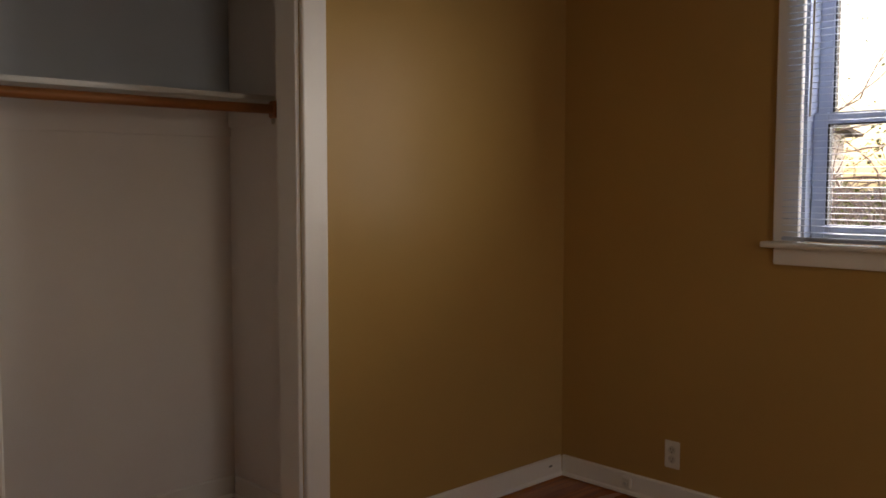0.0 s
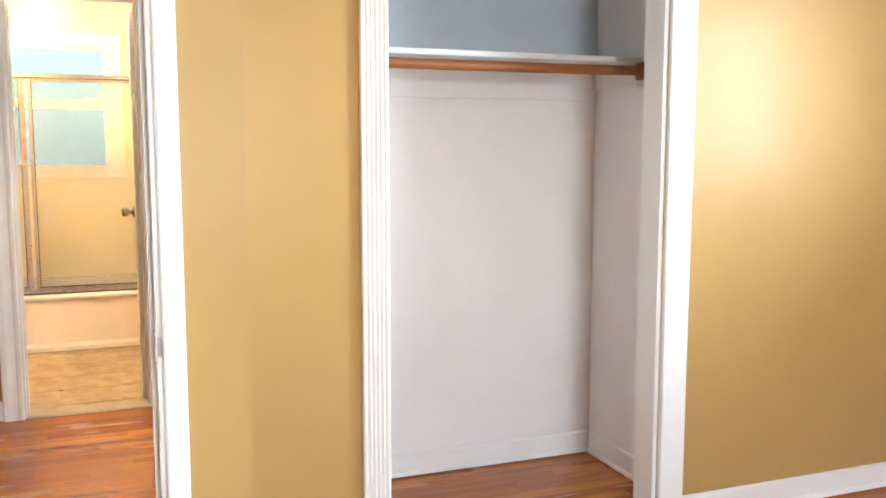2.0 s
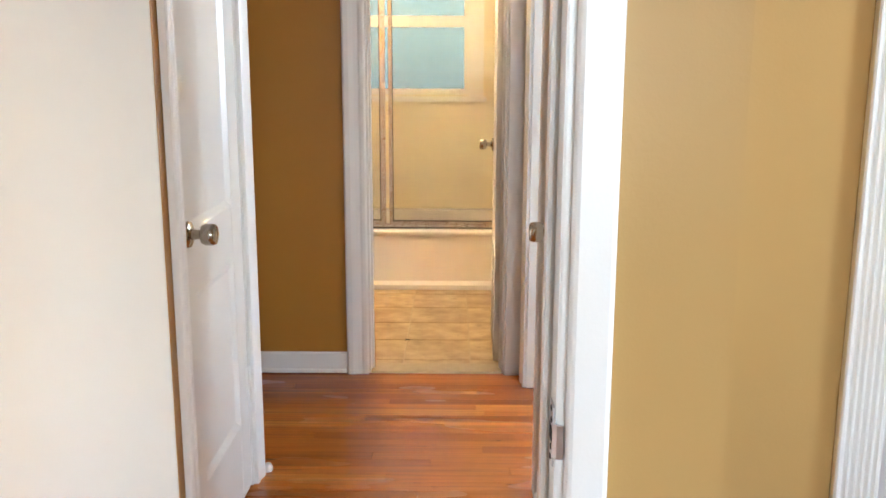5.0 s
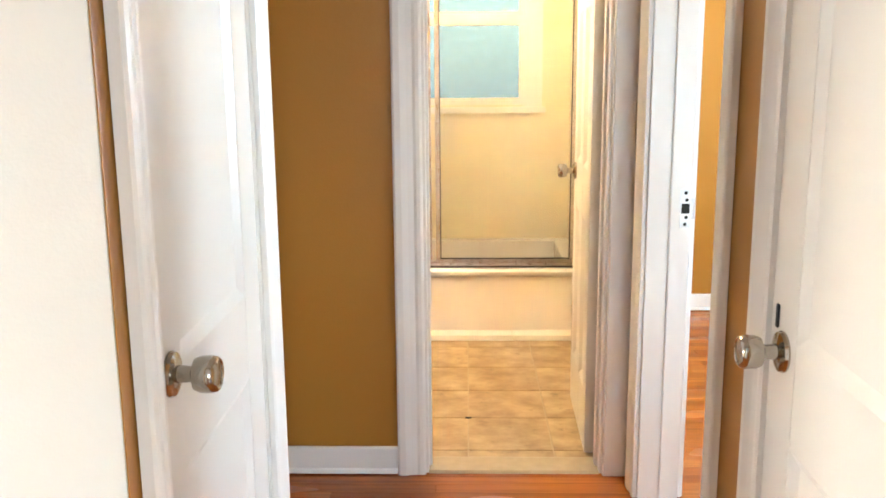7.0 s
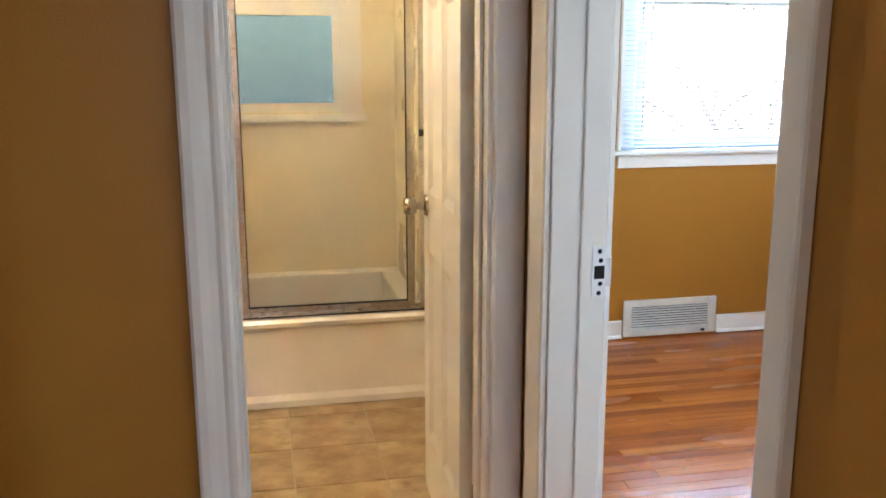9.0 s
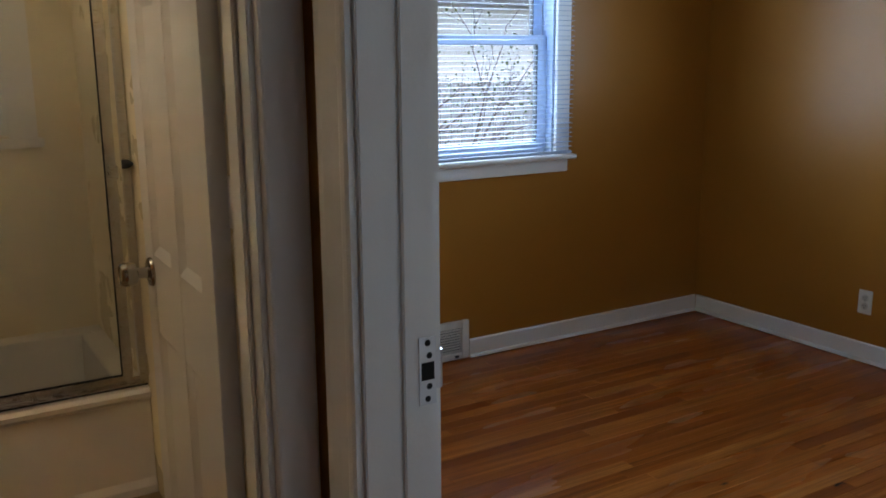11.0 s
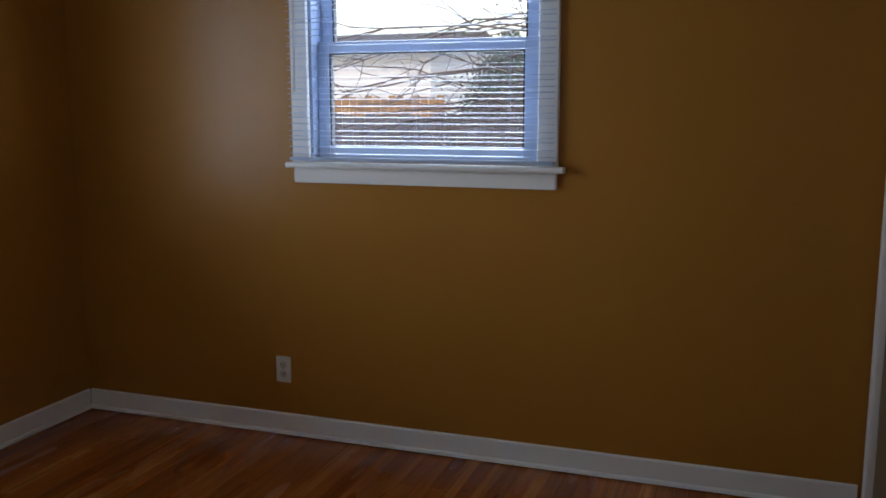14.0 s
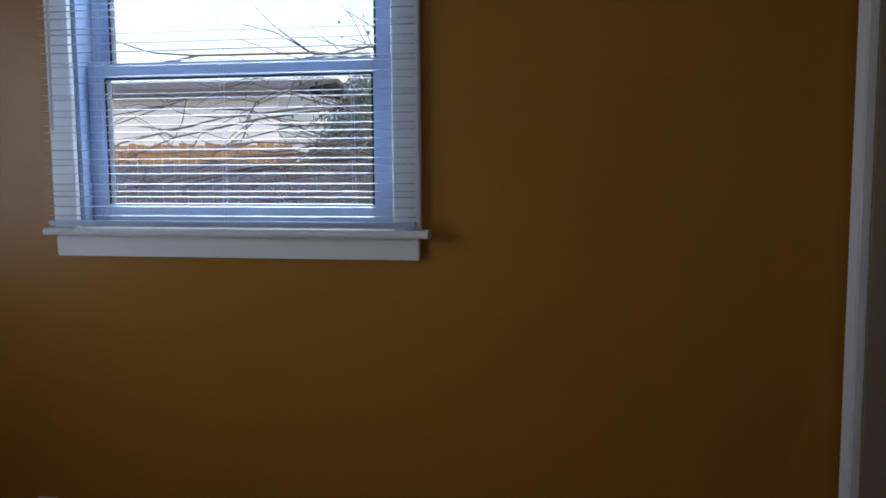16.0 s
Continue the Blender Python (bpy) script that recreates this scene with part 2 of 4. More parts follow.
def prism(profile, a0, a1, axis="x", bm=None):
    """A closed profile drawn out along an axis. Profile points are the other two axes in order (xy for z, yz for x, xz for y)."""
    bm = bm or bmesh.new()
    rings = []
    for a in (a0, a1):
        rings.append([bm.verts.new({"x": (a, p, q), "y": (p, a, q), "z": (p, q, a)}[axis]) for p, q in profile])
    n = len(profile)
    for i in range(n):
        bm.faces.new((rings[0][i], rings[0][(i + 1) % n], rings[1][(i + 1) % n], rings[1][i]))
    bm.faces.new(rings[0][::-1])
    bm.faces.new(rings[1])
    bmesh.ops.recalc_face_normals(bm, faces=bm.faces)
    return bm


def lathe(profile, steps=24, bm=None, m=None):
    """Turns (radius, height) pairs about z."""
    bm = bm or bmesh.new()
    rows = []
    for k in range(steps):
        a = 2 * math.pi * k / steps
        rows.append([bm.verts.new((m or Matrix()) @ Vector((r * math.cos(a), r * math.sin(a), h))) for r, h in profile])
    for k in range(steps):
        p, q = rows[k], rows[(k + 1) % steps]
        for i in range(len(profile) - 1):
            bm.faces.new((p[i], q[i], q[i + 1], p[i + 1]))
    bm.faces.new([r[0] for r in rows][::-1])
    bm.faces.new([r[-1] for r in rows])
    bmesh.ops.recalc_face_normals(bm, faces=bm.faces)
    return bm


def tube(points, radius, steps=6, bm=None, taper=1.0):
    bm = bm or bmesh.new()
    rings = []
    for i, p in enumerate(points):
        p = Vector(p)
        d = (Vector(points[min(i + 1, len(points) - 1)]) - Vector(points[max(i - 1, 0)])).normalized()
        s = d.orthogonal().normalized()
        u = d.cross(s)
        r = radius * (1 + (taper - 1) * i / max(1, len(points) - 1))
        rings.append([bm.verts.new(p + r * (math.cos(2 * math.pi * k / steps) * s + math.sin(2 * math.pi * k / steps) * u)) for k in range(steps)])
    for a, b in zip(rings, rings[1:]):
        for k in range(steps):
            bm.faces.new((a[k], a[(k + 1) % steps], b[(k + 1) % steps], b[k]))
    return bm


# Frames of reference: x along the wall, y into it, z up, for someone facing the wall.
def facing_north(x, y):
    return pose(x, y, 0)


def facing_east(x, y):
    return pose(x, y, 0, 0, 0, -90)


def facing_west(x, y):
    return pose(x, y, 0, 0, 0, 90)


# ---- the shell ----
HEIGHT = 2.44


def wall(name, x0, x1, y0, y1, material, openings=(), label=""):
    """A solid wall; openings are (from, to, low, high) along its longer side and go right through."""
    along_x = x1 - x0 > y1 - y0
    a0, a1 = (x0, x1) if along_x else (y0, y1)
    bm = bmesh.new()

    def put(p, q, low, high):
        if q - p > 1e-4 and high - low > 1e-4:
            add_box(bm, *((p, q, y0, y1) if along_x else (x0, x1, p, q)), low, high)

    at = a0
    for p, q, low, high in sorted(openings):
        put(at, p, 0, HEIGHT)
        put(p, q, 0, low)
        put(p, q, high, HEIGHT)
        at = q
    put(at, a1, 0, HEIGHT)
    bmesh.ops.remove_doubles(bm, verts=bm.verts, dist=1e-5)
    return tagged(link(name, bm, material), label or "tan painted plaster wall", "wall", kind="structure")


N1, NJ = 1.822, 2.527          # bedroom one: wall with the door, wall with the closet
E1, E2 = 3.158, 3.475          # inner faces of the two outer east walls
S2, N2 = 3.438, 6.765           # bedroom two: south and north faces
HALL_L, HALL_R = -0.691, 0.228  # faces of the hall's side walls
HALL_N = 0.262                  # the right wall steps back beside the second bedroom's door
BATH = 4.677                   # hall face of the bathroom's wall
LEFT_END = 3.645                # where the cupboard block on the hall's left side stops

wall("wall_bedroom_door", -2.2, 0.244, N1, 1.942, TAN, [(-0.73, 0.077, 0, 2.05)])
wall("wall_alcove_side", 0.128, 0.244, 1.942, NJ, TAN)
wall("wall_closet_front", 0.128, 3.63, NJ, 2.637, TAN, [(0.755, 1.737, 0, 2.05)])
wall("wall_bedroom_east", E1, 3.31, -2.2, NJ, TAN, [(0.44, 1.452, 1.117, 2.10)])
wall("wall_bedroom_west", -2.3, -2.2, -2.2, 1.942, TAN)
wall("wall_house_south", -5.65, 3.31, -2.35, -2.2, TAN, [(0.3, 1.3, 0.9, 2.10)])
wall("wall_closet_left", 0.545, 0.625, 2.637, 3.296, CLOSET, label="off-white painted closet side wall")
wall("wall_closet_right", 1.921, 2.02, 2.637, 3.296, CLOSET, label="off-white painted closet side wall")
wall("wall_closet_back", 0.545, 2.02, 3.296, 3.35, CLOSET, label="off-white painted closet back wall")
wall("wall_hall_right", HALL_R, 0.385, 2.637, 3.575, OCHRE, [(2.64, 3.28, 0, 2.05)])
wall("wall_hall_right_north", HALL_N, 0.385, 3.575, 4.797, OCHRE, [(3.575, 4.508, 0, 2.05)])
wall("wall_hall_left", -0.80, HALL_L, 2.859, LEFT_END, OCHRE, [(2.96, 3.60, 0, 2.05)])
wall("wall_cupboard_north", -1.6, -0.80, LEFT_END - 0.1, LEFT_END, OCHRE)
wall("wall_passage_white", -5.5, -0.693, 2.856, 2.95, CHALK, label="white painted living room wall")
wall("wall_linen_back", -1.6, -1.5, 2.95, 4.797, OCHRE)
wall("wall_bathroom_south", -1.6, HALL_N, BATH, 4.797, OCHRE, [(-0.424, 0.182, 0, 2.05)])
wall("wall_bathroom_east", 0.31, 0.385, 4.797, 7.02, CREAM, label="cream gloss bathroom wall")
wall("wall_bathroom_west", -1.6, -1.5, 4.797, 7.02, CREAM, label="cream gloss bathroom wall")
wall("wall_bathroom_north", -1.6, 0.385, 7.02, 7.14, CREAM, [(-0.9, 0.065, 1.145, 2.06)], label="cream gloss bathroom wall")
wall("wall_bedroom_two_south", 0.385, E2, 3.355, S2, BRONZE, [(2.42, 3.36, 0, 2.05)], label="golden-brown painted plaster wall")
wall("wall_bedroom_two_east", E2, 3.63, 2.637, 6.92, BRONZE, [(4.62, 5.585, 1.178, 2.10)], label="golden-brown painted plaster wall")
wall("wall_bedroom_two_north", 0.385, E2, N2, 6.92, BRONZE, [(1.42, 2.437, 0.955, 2.10)], label="golden-brown painted plaster wall")
wall("wall_living_west", -5.65, -5.5, -2.2, 2.95, CHALK, [(-0.6, 2.2, 0.6, 2.1)], label="white painted living room wall")
tagged(link("ceiling", boxm(-5.65, 3.63, -2.35, 7.14, HEIGHT, HEIGHT + 0.12), CEIL), "flat white ceiling", "ceiling", kind="structure")
# Thin pale blue-grey sheet before the closet's back wall, above the shelf.
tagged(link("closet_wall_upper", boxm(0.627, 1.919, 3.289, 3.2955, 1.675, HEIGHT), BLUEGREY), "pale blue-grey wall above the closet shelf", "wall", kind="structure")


# ---- trim, doors and windows ----
def board_profile(w, t, r=0.006):
    """A casing board's section: face at -t, rounded front corners, flat back at 0."""
    return [(0, 0), (0, -t + r), (0.3 * r, -t + 0.3 * r), (r, -t), (w - r, -t), (w - 0.3 * r, -t + 0.3 * r), (w, -t + r), (w, 0)]


def fluted_profile(w, t, flutes=5):
    pts = [(0, 0), (0, -t + 0.004), (0.004, -t)]
    step = (w - 0.016) / flutes
    for k in range(flutes):
        u = 0.008 + k * step
        pts += [(u + 0.1 * step, -t), (u + 0.25 * step, -t + 0.0045), (u + 0.5 * step, -t + 0.0065), (u + 0.75 * step, -t + 0.0045), (u + 0.9 * step, -t)]
    return pts + [(w - 0.004, -t), (w, -t + 0.004), (w, 0)]


def stepped_profile(w, t):
    """A moulded casing: thin rounded inner bead, hollow, thick outer edge."""
    return [(0, 0), (0, -0.55 * t), (0.08 * w, -0.72 * t), (0.2 * w, -0.72 * t), (0.3 * w, -0.6 * t), (0.5 * w, -0.75 * t), (0.72 * w, -t), (0.92 * w, -t), (w, -0.8 * t), (w, 0)]


def mirrored(profile, w):
    return [(w - p, q) for p, q in profile][::-1]


def shifted(profile, u, v=0.0):
    return [(p + u, q + v) for p, q in profile]


def door_frame(name, m, u0, u1, depth, left, right, top=2.05, back=True, stop=0.05, w_left=0.08, w_right=0.08, lining=0.016, far_w=0.075, label=""):
    """Jambs, stops, head and casings round an opening from u0 to u1 in a wall of the given depth."""
    root = thing(name, m, label or "white painted wooden door frame with casings", "door frame", kind="structure")
    j = lining
    for n, a, b in (("jamb", u0, u0 + j), ("jamb", u1 - j, u1)):
        part(n, boxm(a, b, -0.002, depth + 0.002, 0.0, top, 0.002), TRIM, root)
    part("head_jamb", boxm(u0 + j, u1 - j, -0.002, depth + 0.002, top - j, top, 0.002), TRIM, root)
    if stop is not None:
        for a, b in ((u0 + j, u0 + j + 0.009), (u1 - j - 0.009, u1 - j)):
            part("door_stop", boxm(a, b, stop, stop + 0.036, 0, top - j, 0.004), TRIM, root)
        part("door_stop", boxm(u0 + j + 0.011, u1 - j - 0.011, stop, stop + 0.036, top - j - 0.011, top - j, 0.004), TRIM, root)
    lw, rw = w_left, w_right
    if left:
        part("casing", prism(shifted(left, u0 - lw + 0.006, -0.0025), 0.0, top + 0.08, "z"), TRIM, root)
    if right:
        part("casing", prism(shifted(right, u1 - 0.006, -0.0025), 0.0, top + 0.08, "z"), TRIM, root)
    if left and right:
        part("head_casing", boxm(u0 + 0.006, u1 - 0.006, -0.0195, -0.0025, top - 0.004, top + 0.08, 0.004), TRIM, root)
    if back:
        for a in (u0 - far_w + 0.006, u1 - 0.006):
            part("casing", boxm(a, a + far_w, depth + 0.0025, depth + 0.02, 0, top + 0.08, 0.004), TRIM, root)
        part("head_casing", boxm(u0 + 0.006, u1 - 0.006, depth + 0.0025, depth + 0.02, top - 0.004, top + 0.08, 0.004), TRIM, root)
    return root


KNOB = [(0.001, 0), (0.033, 0), (0.0335, 0.003), (0.031, 0.008), (0.024, 0.0105), (0.013, 0.0125), (0.0115, 0.03), (0.0135, 0.034), (0.023, 0.036), (0.0265, 0.045), (0.027, 0.06), (0.0245, 0.068), (0.0215, 0.0705), (0.02, 0.0685), (0.012, 0.0685), (0.001, 0.0695)]


def add_knob(parent, x, y, z, side):
    """A round knob on its rose; side -1 looks along -y, +1 along +y."""
    m = pose(x, y, z, 90 if side < 0 else -90)
    rose = part("knob_rose", lathe(KNOB[:6] + [(0.001, 0.0125)], 28, None, m), NICKEL, parent, "round satin nickel rose", True)
    part("knob", lathe([(0.001, 0.012)] + KNOB[5:], 28, None, m), NICKEL, rose, "round satin nickel knob", True)


def panel_door(name, m, width, height, panels, knob=None, thick=0.035, hinges=(), label="", hinge_side=0.0, latch=True):
    """A stile-and-rail door from x 0 to width, faces at y 0 and thick. panels: (x0, x1, z0, z1)."""
    root = thing(name, m, label, "door")
    gap = 0.01
    xs = sorted({p[0] for p in panels} | {p[1] for p in panels})
    part("stile", boxm(0, xs[0], 0, thick, gap, height, 0.0015), DOORWHITE, root)
    part("stile", boxm(xs[-1], width, 0, thick, gap, height, 0.0015), DOORWHITE, root)
    for a, b in zip(xs[1:-1:2], xs[2:-1:2]):
        part("mullion", boxm(a, b, 0, thick, gap, height, 0.0015), DOORWHITE, root)
    cols = sorted({(p[0], p[1]) for p in panels})
    for a, b in cols:
        zs = sorted((p[2], p[3]) for p in panels if p[0] == a)
        low = gap
        for z0, z1 in zs:
            part("rail", boxm(a, b, 0.0004, thick - 0.0004, low, z0), DOORWHITE, root)
            low = z1
        part("rail", boxm(a, b, 0.0004, thick - 0.0004, low, height), DOORWHITE, root)
    for a, b, z0, z1 in panels:
        bm = bmesh.new()
        d, s = 0.011, 0.022
        for y, yy in ((0.0006, d), (thick - 0.0006, thick - d)):
            o = [bm.verts.new(p) for p in ((a, y, z0), (b, y, z0), (b, y, z1), (a, y, z1))]
            i = [bm.verts.new(p) for p in ((a + s, yy, z0 + s), (b - s, yy, z0 + s), (b - s, yy, z1 - s), (a + s, yy, z1 - s))]
            for k in range(4):
                bm.faces.new((o[k], o[(k + 1) % 4], i[(k + 1) % 4], i[k]))
        bmesh.ops.recalc_face_normals(bm, faces=bm.faces)
        part("panel_moulding", bm, DOORWHITE, root)
        part("panel", boxm(a + s - 0.002, b - s + 0.002, d - 0.0004, thick - d + 0.0004, z0 + s - 0.002, z1 - s + 0.002), DOORWHITE, root)
    if knob:
        add_knob(root, knob[0], 0, knob[1], -1)
        add_knob(root, knob[0], thick, knob[1], 1)
        if latch:
            e = width if knob[0] > width / 2 else 0
            part("latch_plate", boxm(e - 0.001, e + 0.0012, thick / 2 - 0.012, thick / 2 + 0.012, knob[1] - 0.028, knob[1] + 0.028), STEEL, root)
    for z in hinges:
        h = part("hinge", lathe([(0.001, -0.046), (0.0055, -0.046), (0.0055, 0.046), (0.001, 0.046)], 12, None, pose(hinge_side, -0.004, z)), TRIM, root, "hinge painted over in white", True)
        part("hinge_leaf", boxm(hinge_side - 0.03, hinge_side + 0.03, -0.0016, 0.0, z - 0.045, z + 0.045), TRIM, h)
    return root


def strike_plate(m, label):
    """A steel strike plate with five screw and latch holes and a curled lip."""
    root = thing("strike_plate", m, label, "strike plate")
    part("plate", boxm(-0.016, 0.016, -0.0018, 0.0, -0.057, 0.057, 0.0007), STEEL, root)
    part("lip", prism([(0.0155, 0), (0.0155, -0.0018), (0.023, -0.003), (0.029, 0.001), (0.0315, 0.008), (0.0297, 0.009), (0.027, 0.003), (0.022, -0.001)], -0.032, 0.032, "z"), STEEL, root, "curled steel lip")
    part("latch_hole", boxm(-0.012, 0.012, -0.0024, -0.0019, -0.015, 0.015, 0.0002), BLACK, root, "dark latch hole")
    for z in (-0.047, -0.026, 0.026, 0.047):
        part("screw", lathe([(0.001, 0), (0.0055, 0), (0.005, 0.0008), (0.001, 0.0009)], 12, None, pose(0.0 if abs(z) > 0.03 else 0.003, -0.0018, z, 90)), BLACK, root, "dark screw head")
    return root


def window_unit(number, m, u0, u1, z0, z1, meet, depth, casing, stool, label):
    """A double-hung window in an opening u0..u1, z0..z1: casings, stool and apron inside, two sashes with panes in the wall."""
    root = thing("window_%d" % number, m, label, "window", kind="structure")
    cu0, cu1 = casing
    part("casing", prism(shifted(board_profile(u0 + 0.012 - cu0, 0.018), cu0, -0.0025), z0, z1 + 0.055, "z"), TRIM, root)
    part("casing", prism(shifted(board_profile(cu1 - u1 + 0.012, 0.018), u1 - 0.012, -0.0025), z0, z1 + 0.055, "z"), TRIM, root)
    part("head_casing", boxm(u0 + 0.012, u1 - 0.012, -0.0205, -0.0025, z1 - 0.012, z1 + 0.055, 0.003), TRIM, root)
    s0, s1 = stool
    part("sill", prism([(-0.05, z0 - 0.022), (-0.054, z0 - 0.015), (-0.054, z0 - 0.008), (-0.048, z0 - 0.001), (0.06, z0), (0.06, z0 - 0.024)], s0, s1, "x"), TRIM, root, "white painted window stool")
    part("apron", boxm(cu0 + 0.004, cu1 - 0.004, -0.0195, -0.0025, z0 - 0.085, z0 - 0.0245, 0.004), TRIM, root)
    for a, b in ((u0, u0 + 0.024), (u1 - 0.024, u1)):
        part("jamb_liner", boxm(a, b, 0.002, depth, z0, z1), BLUEDVINYL, root)
    part("head_liner", boxm(u0 + 0.024, u1 - 0.024, 0.002, depth, z1 - 0.024, z1), BLUEDVINYL, root)
    part("outer_sill", boxm(u0 + 0.024, u1 - 0.024, 0.06, depth + 0.03, z0 - 0.02, z0 + 0.012), BLUEDVINYL, root)
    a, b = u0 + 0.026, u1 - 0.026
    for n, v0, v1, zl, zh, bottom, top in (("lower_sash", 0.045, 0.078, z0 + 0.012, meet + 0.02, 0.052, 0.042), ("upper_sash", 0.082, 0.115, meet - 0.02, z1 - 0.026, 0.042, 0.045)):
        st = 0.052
        sash = part(n, boxm(a, a + st, v0, v1, zl, zh, 0.003), BLUEDVINYL, root, "white vinyl window sash")
        part("sash_stile", boxm(b - st, b, v0, v1, zl, zh, 0.003), BLUEDVINYL, sash)
        part("sash_rail", boxm(a + st, b - st, v0, v1, zl, zl + bottom, 0.003), BLUEDVINYL, sash)
        part("sash_rail", boxm(a + st, b - st, v0, v1, zh - top, zh, 0.003), BLUEDVINYL, sash)
        bm = bmesh.new()
        for p, q, lo, hi in ((a + st, a + st + 0.006, zl + bottom, zh - top), (b - st - 0.006, b - st, zl + bottom, zh - top), (a + st + 0.006, b - st - 0.006, zh - top - 0.006, zh - top)):
            add_box(bm, p, q, v0 + 0.003, v1 - 0.003, lo, hi)
        part("glazing_strip", bm, DARKGAP, sash, "dark glazing strip")
        pane = part("pane", boxm(a + st, b - st, (v0 + v1) / 2 - 0.002, (v0 + v1) / 2 + 0.002, zl + bottom, zh - top), GLASS, sash, "clear glass pane")
        pane.visible_shadow = False
    return root


def blind(m, u0, u1, z0, z1, wand, label, tilt=9.0, pitch=0.0228):
    """A mini-blind hung in front of the casing, its slats open."""
    root = thing("window_blind", m, label, "blind", "blinds in the bedroom windows")
    v = -0.045
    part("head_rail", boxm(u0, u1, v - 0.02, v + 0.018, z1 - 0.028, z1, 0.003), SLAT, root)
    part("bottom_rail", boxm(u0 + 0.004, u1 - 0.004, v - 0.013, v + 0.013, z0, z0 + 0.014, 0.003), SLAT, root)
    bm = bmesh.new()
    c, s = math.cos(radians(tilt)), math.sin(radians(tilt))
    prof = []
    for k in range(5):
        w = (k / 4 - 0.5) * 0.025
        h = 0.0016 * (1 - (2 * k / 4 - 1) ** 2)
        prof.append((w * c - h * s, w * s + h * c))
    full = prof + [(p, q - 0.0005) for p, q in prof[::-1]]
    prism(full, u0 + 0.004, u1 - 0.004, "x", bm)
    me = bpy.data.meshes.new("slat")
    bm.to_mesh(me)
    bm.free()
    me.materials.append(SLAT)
    rnd = random.Random(int(u1 * 1000) + int(z0 * 100))
    z = z0 + 0.032
    while z < z1 - 0.035:
        ob = new("slat", me)
        ob.parent = root
        ob.location = (0, v, z + rnd.uniform(-0.0008, 0.0008))
        ob.rotation_euler = (rnd.uniform(-0.03, 0.03), rnd.uniform(-0.0012, 0.0012), 0)
        z += pitch
    for f in (0.16, 0.5, 0.84):
        u = u0 + (u1 - u0) * f
        bm = tube([(u, v - 0.0135, z0 + 0.01), (u, v - 0.0135, z1 - 0.02)], 0.0007, 4)
        tube([(u, v + 0.0135, z0 + 0.01), (u, v + 0.0135, z1 - 0.02)], 0.0007, 4, bm)
        part("ladder_cord", bm, SLAT, root)
    u, low = wand
    part("tilt_wand", tube([(u, v - 0.02, z1 - 0.03), (u + 0.004, v - 0.03, (z1 + low) / 2), (u, v - 0.032, low)], 0.004, 8), GREYPLASTIC, root, "grey plastic tilt wand")
    return root


def baseboard(name, m, u0, u1, h=0.097, label="white painted wooden baseboard"):
    """A board with an eased top and a small quarter-round shoe at the floor."""
    prof = [(-0.0025, 0.006), (-0.0025, h), (-0.008, h), (-0.013, h - 0.006), (-0.0135, 0.022), (-0.019, 0.017), (-0.0225, 0.009), (-0.0235, 0.006)]
    return tagged(link(name, prism([(q, z) for q, z in prof], u0, u1, "x"), TRIM), label, "baseboard", kind="structure"), m


def put_baseboard(m, u0, u1, h=0.097):
    ob, mm = baseboard("baseboard", m, u0, u1, h)
    ob.matrix_world = mm
    return ob


def outlet(m, z, label):
    root = thing("wall_outlet", m, label, "outlet", "wall outlets")
    part("cover_plate", boxm(-0.035, 0.035, -0.007, -0.0005, z - 0.057, z + 0.057, 0.003), PLATE, root)
    for dz in (-0.0195, 0.0195):
        s = part("socket", lathe([(0.001, 0), (0.0165, 0), (0.0165, 0.002), (0.001, 0.0022)], 20, None, pose(0, -0.0068, z + dz, 90)), GREYPLASTIC, root, "grey outlet socket")
        for dx in (-0.006, 0.006):
            part("slot", boxm(dx - 0.0012, dx + 0.0012, -0.0096, -0.0089, z + dz - 0.001, z + dz + 0.007), BLACK, s)
        part("earth_hole", boxm(-0.0022, 0.0022, -0.0096, -0.0089, z + dz - 0.0105, z + dz - 0.006), BLACK, s)
    part("plate_screw", lathe([(0.001, 0), (0.003, 0), (0.001, 0.001)], 10, None, pose(0, -0.007, z, 90)), STEEL, root)
    return root


# bedroom one: doorway to the hall, door swung back into the room
f = board_profile(0.08, 0.02)
door_frame("door_frame_1", facing_north(0, N1), -0.73, 0.077, 0.12, f, board_profile(0.045, 0.02), stop=0.045, w_right=0.045, label="white painted door frame of the first bedroom")
strike_plate(pose(0.0605, N1 + 0.02, 0.93, 0, 0, -90), "small steel strike plate on the bedroom door jamb").scale = (1, 1, 0.6)
TWO_PANEL = [(0.115, 0.645, 0.25, 0.76), (0.115, 0.645, 0.93, 1.90)]
panel_door("door_1", pose(-0.708, N1 - 0.01, 0, 0, 0, -93), 0.75, 2.02, TWO_PANEL, (0.69, 0.95), label="white two-panel bedroom door standing open", hinges=(0.3, 1.8))

# bedroom one: closet opening
cl = thing("closet_frame", facing_north(0, NJ), "white closet opening trim, fluted on one side", "closet frame", kind="structure")
part("fluted_casing", prism(shifted(fluted_profile(0.085, 0.02), 0.680, -0.0025), 0, 2.13, "z"), TRIM, cl, "fluted white casing")
part("casing", prism(shifted(board_profile(0.099, 0.02), 1.740, -0.0025), 0, 2.13, "z"), TRIM, cl)
part("head_casing", boxm(0.765, 1.740, -0.0205, -0.0025, 2.036, 2.13, 0.003), TRIM, cl)
part("jamb", boxm(0.755, 0.771, -0.004, 0.112, 0, 2.05, 0.002), TRIM, cl)
part("jamb", boxm(1.721, 1.737, -0.004, 0.112, 0, 2.05, 0.002), TRIM, cl)
